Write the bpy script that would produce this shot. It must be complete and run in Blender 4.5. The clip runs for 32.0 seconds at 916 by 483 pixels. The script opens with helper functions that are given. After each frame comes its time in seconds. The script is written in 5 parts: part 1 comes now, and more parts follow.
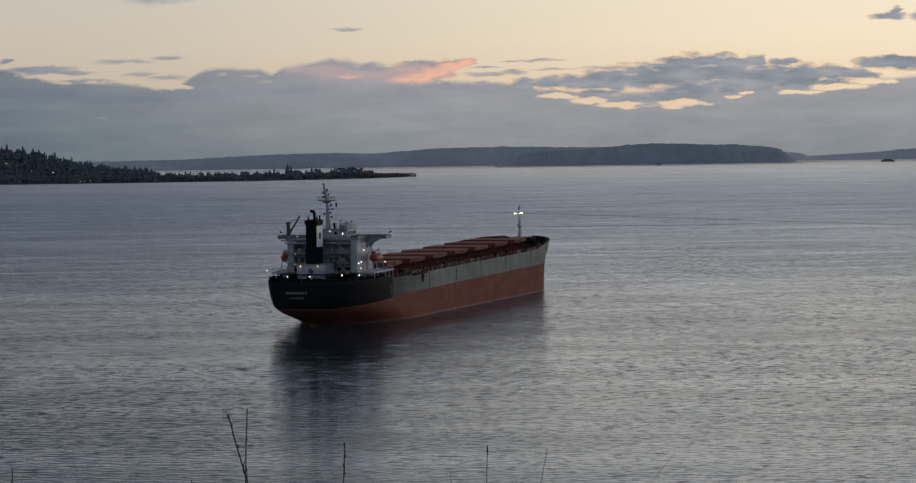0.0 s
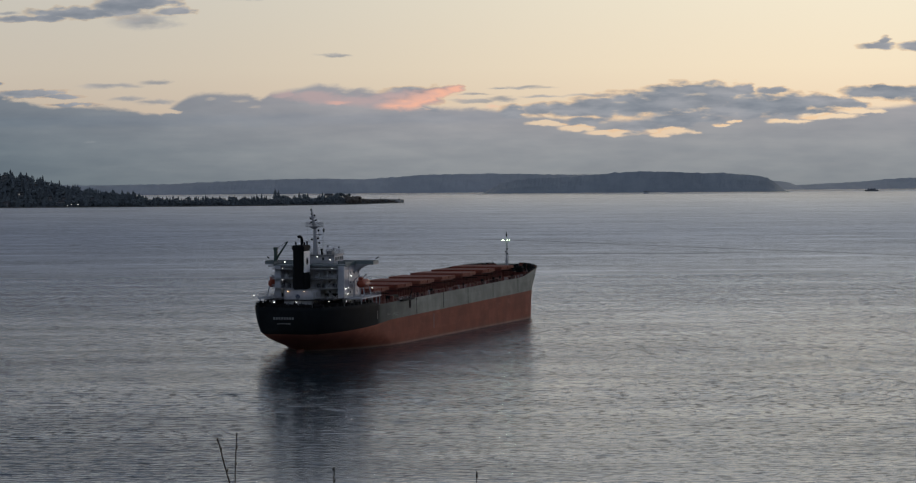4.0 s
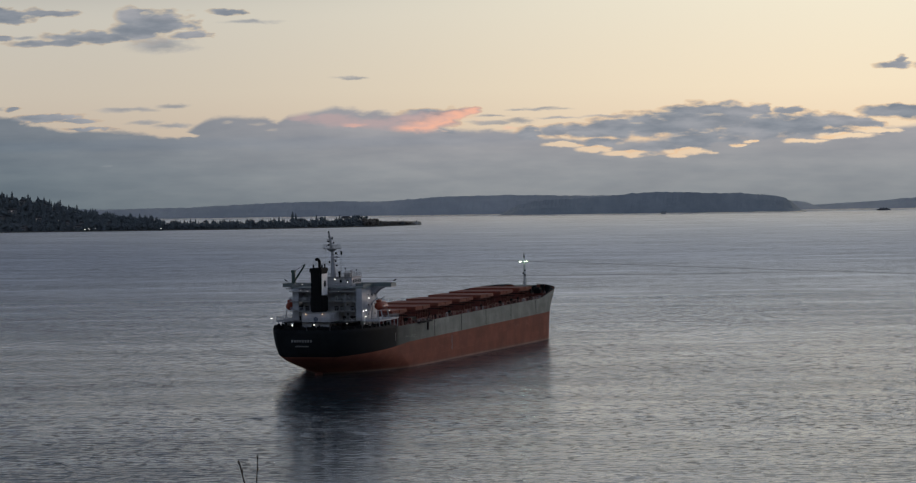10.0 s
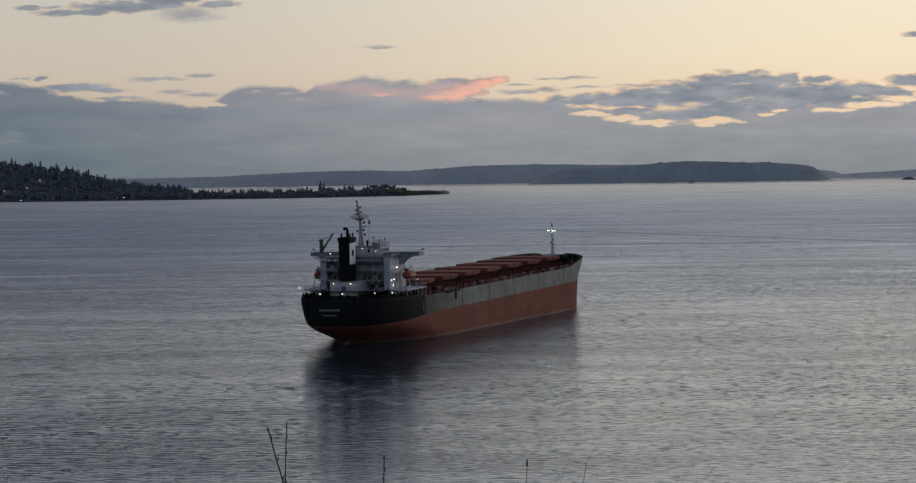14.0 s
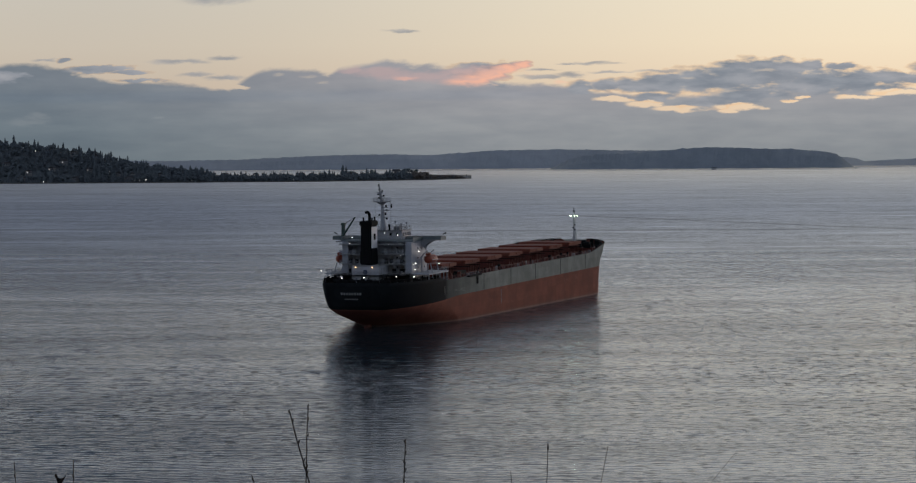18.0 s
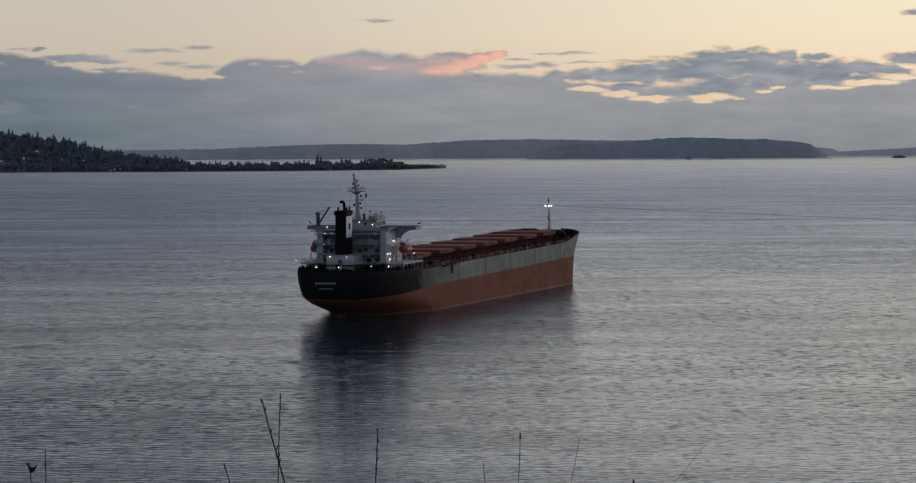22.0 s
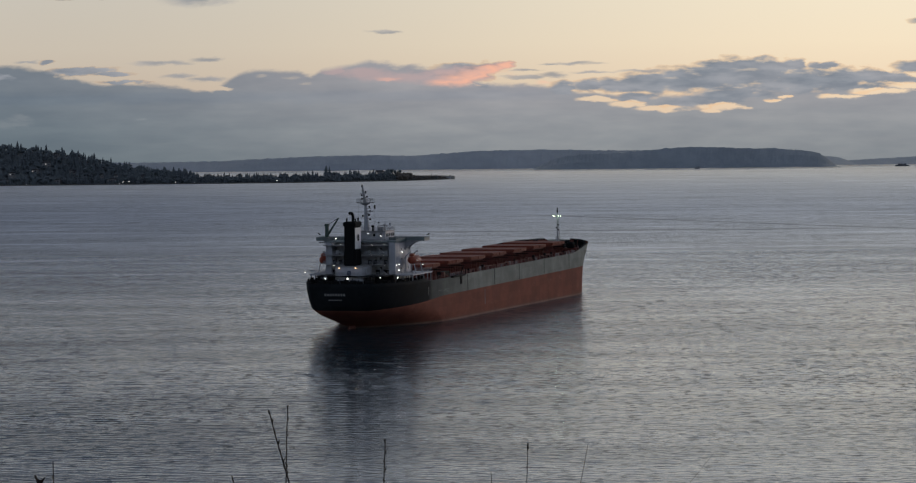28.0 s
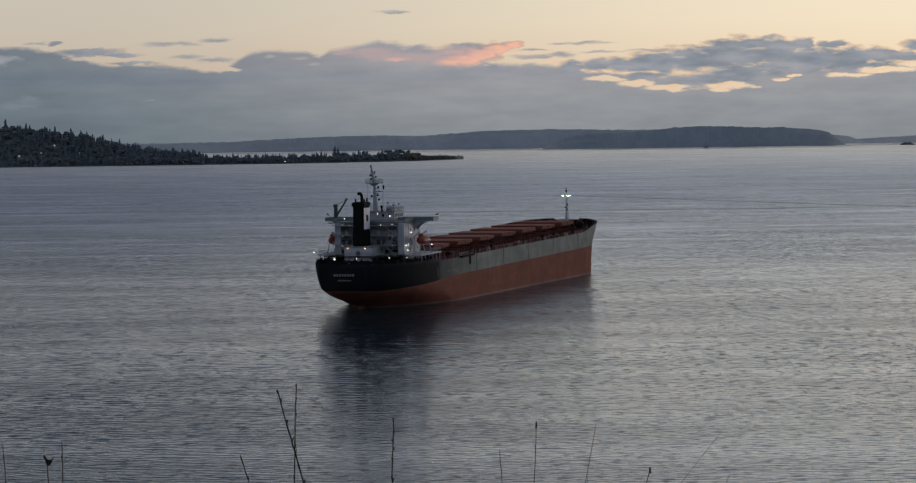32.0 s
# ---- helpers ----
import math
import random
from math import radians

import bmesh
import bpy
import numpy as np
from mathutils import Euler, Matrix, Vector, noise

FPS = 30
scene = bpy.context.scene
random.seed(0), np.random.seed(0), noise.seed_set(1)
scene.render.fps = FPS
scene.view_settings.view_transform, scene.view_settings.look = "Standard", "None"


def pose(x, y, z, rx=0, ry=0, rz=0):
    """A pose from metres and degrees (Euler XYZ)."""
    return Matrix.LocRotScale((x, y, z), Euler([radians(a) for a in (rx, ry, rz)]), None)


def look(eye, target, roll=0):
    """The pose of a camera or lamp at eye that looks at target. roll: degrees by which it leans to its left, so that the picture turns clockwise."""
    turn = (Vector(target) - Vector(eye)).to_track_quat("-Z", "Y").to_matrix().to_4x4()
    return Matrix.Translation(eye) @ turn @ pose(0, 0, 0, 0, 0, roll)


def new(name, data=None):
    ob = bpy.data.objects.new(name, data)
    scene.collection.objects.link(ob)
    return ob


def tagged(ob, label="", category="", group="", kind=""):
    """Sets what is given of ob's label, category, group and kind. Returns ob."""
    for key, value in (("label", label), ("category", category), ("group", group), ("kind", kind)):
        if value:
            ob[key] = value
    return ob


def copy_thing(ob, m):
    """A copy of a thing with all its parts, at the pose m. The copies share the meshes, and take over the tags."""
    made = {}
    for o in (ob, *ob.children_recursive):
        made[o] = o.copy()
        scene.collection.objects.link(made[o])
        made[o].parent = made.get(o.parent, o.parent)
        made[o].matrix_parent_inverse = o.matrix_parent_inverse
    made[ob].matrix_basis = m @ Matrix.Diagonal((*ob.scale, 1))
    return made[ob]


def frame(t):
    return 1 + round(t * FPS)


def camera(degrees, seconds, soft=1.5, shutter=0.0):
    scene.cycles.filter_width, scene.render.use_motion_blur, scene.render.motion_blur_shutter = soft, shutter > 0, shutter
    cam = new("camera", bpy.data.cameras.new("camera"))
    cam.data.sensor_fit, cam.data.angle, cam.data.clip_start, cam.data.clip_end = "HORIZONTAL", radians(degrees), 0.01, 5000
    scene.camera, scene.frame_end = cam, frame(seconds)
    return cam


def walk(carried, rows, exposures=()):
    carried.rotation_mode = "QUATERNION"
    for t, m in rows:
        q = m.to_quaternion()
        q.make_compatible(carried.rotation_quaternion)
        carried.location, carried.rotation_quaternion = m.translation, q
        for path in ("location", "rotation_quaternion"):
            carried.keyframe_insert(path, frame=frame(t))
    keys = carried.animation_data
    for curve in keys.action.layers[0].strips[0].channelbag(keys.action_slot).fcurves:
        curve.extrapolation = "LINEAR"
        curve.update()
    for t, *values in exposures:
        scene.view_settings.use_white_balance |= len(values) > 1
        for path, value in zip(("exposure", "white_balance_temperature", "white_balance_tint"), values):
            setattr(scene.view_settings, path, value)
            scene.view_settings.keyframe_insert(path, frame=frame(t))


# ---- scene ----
# ---------------------------------------------------------------- camera
EYE_Z = 55.09
HEAD = (  # seconds, yaw, pitch, roll in degrees, sway in metres
    (0, 0.0452, -2.0427, -0.845, 0.0096, 0.0319), (0.5, 0.1317, -1.9927, -0.498, 0.0074, 0.0313), (1, 0.1792, -1.8848, -0.333, 0.0053, 0.0306),
    (1.5, 0.2824, -1.6680, -0.070, 0.0032, 0.0299), (2, 0.3697, -1.6387, -0.337, 0.0011, 0.0293), (2.5, 0.4215, -1.6224, -0.347, -0.0011, 0.0286),
    (4.5, 0.1754, -1.5420, -0.532, -0.0096, 0.0259), (5, 0.1317, -1.6352, -0.737, -0.0117, 0.0253), (5.5, -0.0948, -1.6406, -0.617, -0.0138, 0.0246),
    (6, -0.0001, -1.5903, -0.827, -0.0160, 0.0239), (6.5, 0.7013, -1.6072, -0.631, -0.0160, 0.0239), (7, 0.5904, -1.5374, -0.381, -0.0160, 0.0239),
    (7.5, 0.4754, -1.5782, -0.523, -0.0160, 0.0239), (8, 0.2872, -1.5668, -0.396, -0.0160, 0.0239), (8.5, 0.0869, -1.5990, -0.510, -0.0160, 0.0239),
    (9, 0.1091, -1.3879, -0.669, -0.0160, 0.0239), (9.5, 0.0302, -1.1888, -0.789, -0.0168, 0.0226), (10, -0.0337, -1.1415, -0.796, -0.0176, 0.0213),
    (10.5, -0.1761, -1.1944, -0.916, -0.0184, 0.0200), (11, -0.2990, -1.2272, -0.870, -0.0192, 0.0186), (11.5, -0.0546, -1.1877, -0.802, -0.0200, 0.0173),
    (12, 0.3713, -1.1867, -0.717, -0.0207, 0.0160), (12.5, 0.0513, -1.2526, -0.722, -0.0215, 0.0146), (13, -0.5620, -1.2974, -0.479, -0.0223, 0.0133),
    (13.5, -0.5470, -1.5421, -0.828, -0.0227, 0.0130), (14, -0.5614, -1.7070, -0.793, -0.0230, 0.0126), (14.5, -0.5439, -1.7365, -0.712, -0.0233, 0.0123),
    (16.5, -0.8332, -1.8598, -0.797, -0.0247, 0.0110), (17, -0.9032, -1.9213, -0.410, -0.0250, 0.0106), (17.5, -0.9334, -1.9905, -0.444, -0.0253, 0.0103),
    (18, -0.9719, -1.9926, -0.401, -0.0257, 0.0100), (18.5, -1.0085, -1.9509, -0.296, -0.0260, 0.0096), (19, -1.0617, -1.9336, -0.383, -0.0263, 0.0093),
    (19.5, -1.0896, -1.9617, -0.501, -0.0247, 0.0089), (20, -1.1298, -1.9963, -0.508, -0.0230, 0.0084), (20.5, -1.1919, -2.0583, -0.468, -0.0213, 0.0080),
    (21, -1.2868, -2.1460, -0.620, -0.0197, 0.0076), (21.5, -1.2130, -2.1747, -0.461, -0.0180, 0.0071), (22, -0.5021, -2.1867, -0.295, -0.0164, 0.0067),
    (22.5, -0.6764, -2.1659, 0.018, -0.0147, 0.0063), (23, -0.9526, -2.0826, -0.200, -0.0130, 0.0059), (23.5, -0.9658, -2.0841, -0.206, -0.0122, 0.0058),
    (24, -1.0193, -2.1285, -0.234, -0.0114, 0.0057), (24.5, -1.0169, -2.1229, -0.084, -0.0106, 0.0056), (26.5, -0.9349, -1.9569, -0.504, -0.0074, 0.0053),
    (27, -0.6939, -1.9627, -0.484, -0.0067, 0.0052), (27.5, -0.6688, -1.9786, -0.410, -0.0059, 0.0051), (28, -0.6670, -1.9846, -0.608, -0.0051, 0.0051),
    (28.5, -0.6825, -2.0356, -0.700, -0.0044, 0.0044), (29, -0.6929, -2.1352, -0.726, -0.0038, 0.0038), (29.5, -0.7199, -2.2839, -0.614, -0.0032, 0.0032),
    (30, -0.7643, -2.2835, -0.600, -0.0025, 0.0025), (30.5, -0.7683, -2.2678, -0.711, -0.0019, 0.0019), (31, -0.7949, -2.2796, -0.781, -0.0013, 0.0013),
    (31.5, -0.8252, -2.3142, -0.827, -0.0006, 0.0006), (32, -0.8387, -2.3549, -0.801, -0.0000, -0.0000),
)


def aim(yaw, pitch, roll, dx=0.0, dz=0.0):
    """Pose of the tripod head: yaw to the right, pitch upwards, lean to the left."""
    y, p = radians(yaw), radians(pitch)
    eye = Vector((dx, 0.0, EYE_Z + dz))
    return look(eye, eye + Vector((math.sin(y) * math.cos(p), math.cos(y) * math.cos(p), math.sin(p))), roll)


cam = camera(16.946, 32.0, soft=1.25)
walk(cam, [(t, aim(*rest)) for t, *rest in HEAD])

# ---------------------------------------------------------------- light
SUN_AZ = 48.0
SUN_EL = 1.0
world = bpy.data.worlds.new("dusk_sky")
scene.world = world
world.use_nodes = True
wn = world.node_tree
sky = wn.nodes.new("ShaderNodeTexSky")
sky.sky_type = "NISHITA"
sky.sun_disc = False
sky.sun_elevation = radians(SUN_EL)
sky.sun_rotation = radians(SUN_AZ)
sky.altitude = 50
sky.air_density, sky.dust_density, sky.ozone_density = 1.0, 0.6, 4.0
veil = wn.nodes.new("ShaderNodeHueSaturation")  # thin cloud cover greys the blue
veil.inputs["Saturation"].default_value = 0.4
wn.links.new(sky.outputs[0], veil.inputs["Color"])
wn.links.new(veil.outputs[0], wn.nodes["Background"].inputs[0])
wn.nodes["Background"].inputs[1].default_value = 0.5

sun = new("sun", bpy.data.lights.new("sun", "SUN"))
sun.data.energy = 0.32
sun.data.angle = radians(20)
sun.data.color = (1.0, 0.82, 0.66)
sun.matrix_world = look((0, 0, 0), (-math.sin(radians(SUN_AZ)), -math.cos(radians(SUN_AZ)), -math.tan(radians(9.0))))


# ---------------------------------------------------------------- materials
class Nodes:
    """Short names for the shader nodes of one material."""

    def __init__(self, name):
        self.mat = bpy.data.materials.new(name)
        self.mat.use_nodes = True
        self.t = self.mat.node_tree
        self.bsdf = self.t.nodes["Principled BSDF"]
        self.out = self.t.nodes["Material Output"]

    def node(self, kind, **inputs):
        n = self.t.nodes.new(kind)
        for k, v in inputs.items():
            self.put(n.inputs[k.replace("_", " ")], v)
        return n

    def put(self, socket, v):
        if isinstance(v, bpy.types.NodeSocket):
            self.t.links.new(v, socket)
        else:
            socket.default_value = v

    def math(self, op, *v, clamp=False):
        n = self.t.nodes.new("ShaderNodeMath")
        n.operation, n.use_clamp = op, clamp
        for s, x in zip(n.inputs, v):
            self.put(s, x)
        return n.outputs[0]

    def vec(self, op, *v):
        n = self.t.nodes.new("ShaderNodeVectorMath")
        n.operation = op
        for s, x in zip(n.inputs, v):
            self.put(s, x)
        return n.outputs["Value" if op in ("LENGTH", "DOT_PRODUCT") else 0]

    def coord(self, scale=(1, 1, 1)):
        n = self.t.nodes.new("ShaderNodeTexCoord")
        return self.vec("MULTIPLY", n.outputs["Object"], scale)

    def split(self, v):
        n = self.t.nodes.new("ShaderNodeSeparateXYZ")
        self.put(n.inputs[0], v)
        return n.outputs

    def join(self, x=0.0, y=0.0, z=0.0):
        n = self.t.nodes.new("ShaderNodeCombineXYZ")
        for s, v in zip(n.inputs, (x, y, z)):
            self.put(s, v)
        return n.outputs[0]

    def noise(self, v, scale, detail=4.0, rough=0.55, warp=0.0):
        n = self.node("ShaderNodeTexNoise", Vector=v, Scale=scale, Detail=detail, Roughness=rough, Distortion=warp)
        return n.outputs["Fac"]

    def span(self, v, a, b, c=0.0, d=1.0, smooth=True):
        n = self.t.nodes.new("ShaderNodeMapRange")
        n.interpolation_type = "SMOOTHSTEP" if smooth else "LINEAR"
        for s, x in zip(n.inputs, (v, a, b, c, d)):
            self.put(s, x)
        return n.outputs[0]

    def mix(self, fac, a, b, blend="MIX"):
        n = self.t.nodes.new("ShaderNodeMix")
        n.data_type, n.blend_type = "RGBA", blend
        self.put(n.inputs[0], fac)
        self.put(n.inputs[6], a if isinstance(a, bpy.types.NodeSocket) else (*a, 1))
        self.put(n.inputs[7], b if isinstance(b, bpy.types.NodeSocket) else (*b, 1))
        return n.outputs[2]

    def ramp(self, fac, *stops):
        n = self.t.nodes.new("ShaderNodeValToRGB")
        self.put(n.inputs[0], fac)
        e = n.color_ramp.elements
        while len(e) < len(stops):
            e.new(0.5)
        for el, (p, c) in zip(e, stops):
            el.position, el.color = p, (*c, 1)
        return n.outputs[0]

    def bump(self, height, strength=0.3, distance=0.1):
        return self.node("ShaderNodeBump", Height=height, Strength=strength, Distance=distance).outputs[0]

    def set(self, **inputs):
        for k, v in inputs.items():
            self.put(self.bsdf.inputs[k.replace("_", " ")], v)
        return self.mat


def paint(name, color, rough=0.55, wear=0.25, dirt=(0.05, 0.035, 0.025), scale=0.35, metal=0.0, shine=0.35):
    """Weathered ship's paint: streaks that run down, blotches, faint relief."""
    n = Nodes(name)
    streak = n.noise(n.coord((1.0, 1.0, 0.12)), scale * 2.2, 5, 0.6)
    blot = n.noise(n.coord(), scale * 0.5, 4, 0.6)
    grime = n.math("MULTIPLY", n.span(streak, 0.48, 0.72), n.span(blot, 0.35, 0.7))
    tone = n.mix(n.span(blot, 0.3, 0.7), tuple(c * 0.86 for c in color), tuple(min(1, c * 1.12) for c in color))
    return n.set(Base_Color=n.mix(n.math("MULTIPLY", grime, wear * 2.0, clamp=True), tone, dirt),
                 Roughness=n.span(blot, 0.2, 0.8, rough - 0.1, rough + 0.12), Metallic=metal, Specular_IOR_Level=shine,
                 Normal=n.bump(streak, 0.15, 0.02))


def glow(name, color, strength):
    n = Nodes(name)
    return n.set(Base_Color=(0.8, 0.8, 0.8, 1), Emission_Color=(*color, 1), Emission_Strength=strength)


# ---------------------------------------------------------------- mesh helpers
def part(name, bm, mat, parent=None, label="", smooth=False):
    """Links a bmesh as one mesh object under a thing or a part."""
    me = bpy.data.meshes.new(name)
    bm.normal_update()
    bm.to_mesh(me)
    bm.free()
    me.materials.append(mat)
    if smooth:
        for p in me.polygons:
            p.use_smooth = True
    ob = new(name, me)
    ob.parent = parent
    return tagged(ob, label)


def share(name, ob, m, parent):
    """Another object on the same mesh."""
    o = new(name, ob.data)
    o.parent = parent
    o.matrix_basis = m
    return o


def box(bm, x0, x1, y0, y1, z0, z1, bevel=0.0):
    v = [bm.verts.new((x, y, z)) for z in (z0, z1) for x, y in ((x0, y0), (x1, y0), (x1, y1), (x0, y1))]
    fs = [bm.faces.new([v[i] for i in q]) for q in ((3, 2, 1, 0), (4, 5, 6, 7), (0, 1, 5, 4), (1, 2, 6, 5), (2, 3, 7, 6), (3, 0, 4, 7))]
    if bevel:
        bmesh.ops.bevel(bm, geom=list({e for f in fs for e in f.edges}), offset=bevel, segments=2, affect="EDGES")
    return bm


def rod(bm, p, q, r, r2=None, seg=8):
    """A capped, tapering rod from p to q."""
    p, q = Vector(p), Vector(q)
    r2 = r if r2 is None else r2
    d = (q - p).normalized()
    s = d.cross(Vector((0, 0, 1)) if abs(d.z) < 0.9 else Vector((1, 0, 0))).normalized()
    u = d.cross(s)
    ring = [[bm.verts.new(c + rr * (math.cos(2 * math.pi * i / seg) * s + math.sin(2 * math.pi * i / seg) * u)) for i in range(seg)]
            for c, rr in ((p, r), (q, r2))]
    for i in range(seg):
        j = (i + 1) % seg
        bm.faces.new((ring[0][i], ring[0][j], ring[1][j], ring[1][i]))
    bm.faces.new(ring[0][::-1])
    bm.faces.new(ring[1])
    return bm


def ball(bm, c, r, sub=1):
    bmesh.ops.create_icosphere(bm, subdivisions=sub, radius=r, matrix=Matrix.Translation(c))
    return bm


def prism(bm, outline, z0, z1):
    """A plate between two heights, from a plan outline."""
    lo = [bm.verts.new((x, y, z0)) for x, y in outline]
    hi = [bm.verts.new((x, y, z1)) for x, y in outline]
    bm.faces.new(lo[::-1])
    bm.faces.new(hi)
    for i in range(len(outline)):
        j = (i + 1) % len(outline)
        bm.faces.new((lo[i], lo[j], hi[j], hi[i]))
    return bm


def fresh():
    return bmesh.new()


def lerp(x, table):
    """Straight lines between (x, y) pairs."""
    return float(np.interp(x, [p[0] for p in table], [p[1] for p in table]))


# ---------------------------------------------------------------- sky backdrop: cloud bank over the far shore
def sky_material():
    n = Nodes("evening_clouds")
    x, y, z = n.split(n.coord())
    u = n.math("MULTIPLY", n.math("DIVIDE", x, y), 57.2958)
    v = n.math("MULTIPLY", n.math("DIVIDE", z, y), 57.2958)
    p = n.join(u, v, 0.0)
    big = n.noise(n.vec("MULTIPLY", p, (0.8, 3.2, 1)), 1.0, 5, 0.55)
    fine = n.noise(n.vec("MULTIPLY", p, (2.4, 7.0, 1)), 1.0, 6, 0.52)
    bigb = n.noise(n.vec("ADD", n.vec("MULTIPLY", p, (0.9, 3.6, 1)), (13.7, 4.1, 0)), 1.0, 5, 0.55)
    wu = n.math("ADD", u, n.math("MULTIPLY", n.math("SUBTRACT", big, 0.5), 0.30))
    wv = n.math("ADD", v, n.math("MULTIPLY", n.math("SUBTRACT", bigb, 0.5), 0.09))
    fineb = n.noise(n.vec("ADD", n.vec("MULTIPLY", p, (2.8, 8.0, 1)), (5.3, 17.9, 0)), 1.0, 6, 0.55)
    wu = n.math("ADD", wu, n.math("MULTIPLY", n.math("SUBTRACT", fine, 0.5), 0.42))
    wv = n.math("ADD", wv, n.math("MULTIPLY", n.math("SUBTRACT", fineb, 0.5), 0.13))
    wp = n.join(wu, wv, 0.0)

    def union(rows):
        best = None
        for cu, cv, ru, rv in rows:
            q = n.t.nodes.new("ShaderNodeVectorMath")
            q.operation = "MULTIPLY_ADD"
            n.put(q.inputs[0], wp)
            q.inputs[1].default_value = (1 / ru, 1 / rv, 0)
            q.inputs[2].default_value = (-cu / ru, -cv / rv, 0)
            d = n.vec("LENGTH", q.outputs[0])
            best = d if best is None else n.math("MINIMUM", best, d)
        return best

    ragged = n.math("MULTIPLY", n.math("SUBTRACT", fine, 0.5), 1.6)
    # clear sky: peach low down, cream above, brighter towards the sunken sun
    side = n.span(u, -9.0, 9.0)
    clear = n.ramp(n.span(v, 0.0, 6.0, smooth=False), (0.0, (0.80, 0.585, 0.41)), (0.28, (0.888, 0.753, 0.565)), (0.55, (0.871, 0.799, 0.644)), (1.0, (0.839, 0.815, 0.730)))
    clear = n.mix(n.span(v, 3.4, 6.5), clear, (0.525, 0.535, 0.545))
    clear = n.mix(n.span(v, 8.0, 20.0), clear, (0.26, 0.295, 0.34))
    clear = n.mix(n.math("MULTIPLY", n.span(u, 4.0, -8.0), n.span(v, 3.0, 4.8)), clear, n.mix(1.0, clear, (0.40, 0.43, 0.47), "MULTIPLY"))
    clear = n.mix(side, n.mix(1.0, clear, (0.66, 0.69, 0.76), "MULTIPLY"), n.mix(1.0, clear, (1.04, 1.03, 1.0), "MULTIPLY"))
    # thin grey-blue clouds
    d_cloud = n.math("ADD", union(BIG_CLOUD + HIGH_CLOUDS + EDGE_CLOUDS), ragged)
    cloud = n.span(d_cloud, 1.22, 0.62)
    rim = n.math("MULTIPLY", n.span(d_cloud, 1.25, 1.0), n.span(d_cloud, 0.75, 0.95))
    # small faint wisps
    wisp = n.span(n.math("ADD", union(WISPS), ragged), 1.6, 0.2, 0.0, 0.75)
    cloud = n.math("MAXIMUM", cloud, wisp)
    # the low bank, with an uneven top
    wob = n.math("ADD", n.math("MULTIPLY", n.math("SUBTRACT", big, 0.5), 0.10), n.math("MULTIPLY", n.math("SUBTRACT", fine, 0.5), 0.16))
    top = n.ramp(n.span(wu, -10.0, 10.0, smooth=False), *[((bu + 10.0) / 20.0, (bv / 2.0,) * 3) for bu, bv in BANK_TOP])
    edge = n.math("SUBTRACT", n.math("ADD", v, wob), n.math("MULTIPLY", top, 2.0))
    bank = n.span(edge, 0.05, -0.06)
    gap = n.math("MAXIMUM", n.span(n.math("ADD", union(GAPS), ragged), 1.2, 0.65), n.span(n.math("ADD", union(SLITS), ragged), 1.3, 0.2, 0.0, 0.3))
    bank = n.math("MULTIPLY", bank, n.math("SUBTRACT", 1.0, gap))
    cloud = n.math("MULTIPLY", cloud, n.math("SUBTRACT", 1.0, gap))
    soft = n.noise(n.vec("MULTIPLY", p, (0.5, 2.0, 1)), 1.3, 4, 0.5)
    bank_col = n.ramp(n.span(v, -0.6, 1.1, smooth=False), (0.0, (0.232, 0.255, 0.272)), (0.45, (0.290, 0.305, 0.322)), (1.0, (0.352, 0.345, 0.365)))
    bank_col = n.mix(n.span(u, -10.0, 1.0), n.mix(1.0, bank_col, (0.50, 0.60, 0.66), "MULTIPLY"), bank_col)
    bank_col = n.mix(n.span(soft, 0.3, 0.7), n.mix(1.0, bank_col, (0.94, 0.94, 0.95), "MULTIPLY"), n.mix(1.0, bank_col, (1.06, 1.05, 1.04), "MULTIPLY"))
    layers = n.noise(n.vec("ADD", n.vec("MULTIPLY", p, (0.42, 3.4, 1)), (3.1, 8.8, 0)), 1.0, 6, 0.58)
    bank_col = n.mix(n.span(layers, 0.34, 0.66), n.mix(1.0, bank_col, (0.96, 0.965, 0.975), "MULTIPLY"), n.mix(1.0, bank_col, (1.04, 1.03, 1.025), "MULTIPLY"))
    cloud_col = n.mix(n.span(soft, 0.3, 0.7), (0.235, 0.260, 0.300), (0.315, 0.325, 0.355))
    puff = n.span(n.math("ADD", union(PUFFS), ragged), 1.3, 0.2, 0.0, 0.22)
    bank_col = n.mix(puff, bank_col, (0.33, 0.345, 0.355))
    under = n.math("MULTIPLY", n.span(n.math("ABSOLUTE", n.math("ADD", n.math("SUBTRACT", v, 0.74), wob)), 0.17, 0.02), n.span(u, 2.5, 0.0, 0.0, 0.5))
    bank_col = n.mix(under, bank_col, n.mix(1.0, bank_col, (0.84, 0.90, 0.97), "MULTIPLY"))
    tufts = n.noise(n.vec("MULTIPLY", p, (1.7, 6.5, 1)), 1.0, 5, 0.5)
    cloud_col = n.mix(n.span(tufts, 0.3, 0.7), n.mix(1.0, cloud_col, (0.86, 0.88, 0.90), "MULTIPLY"), n.mix(1.0, cloud_col, (1.20, 1.17, 1.14), "MULTIPLY"))
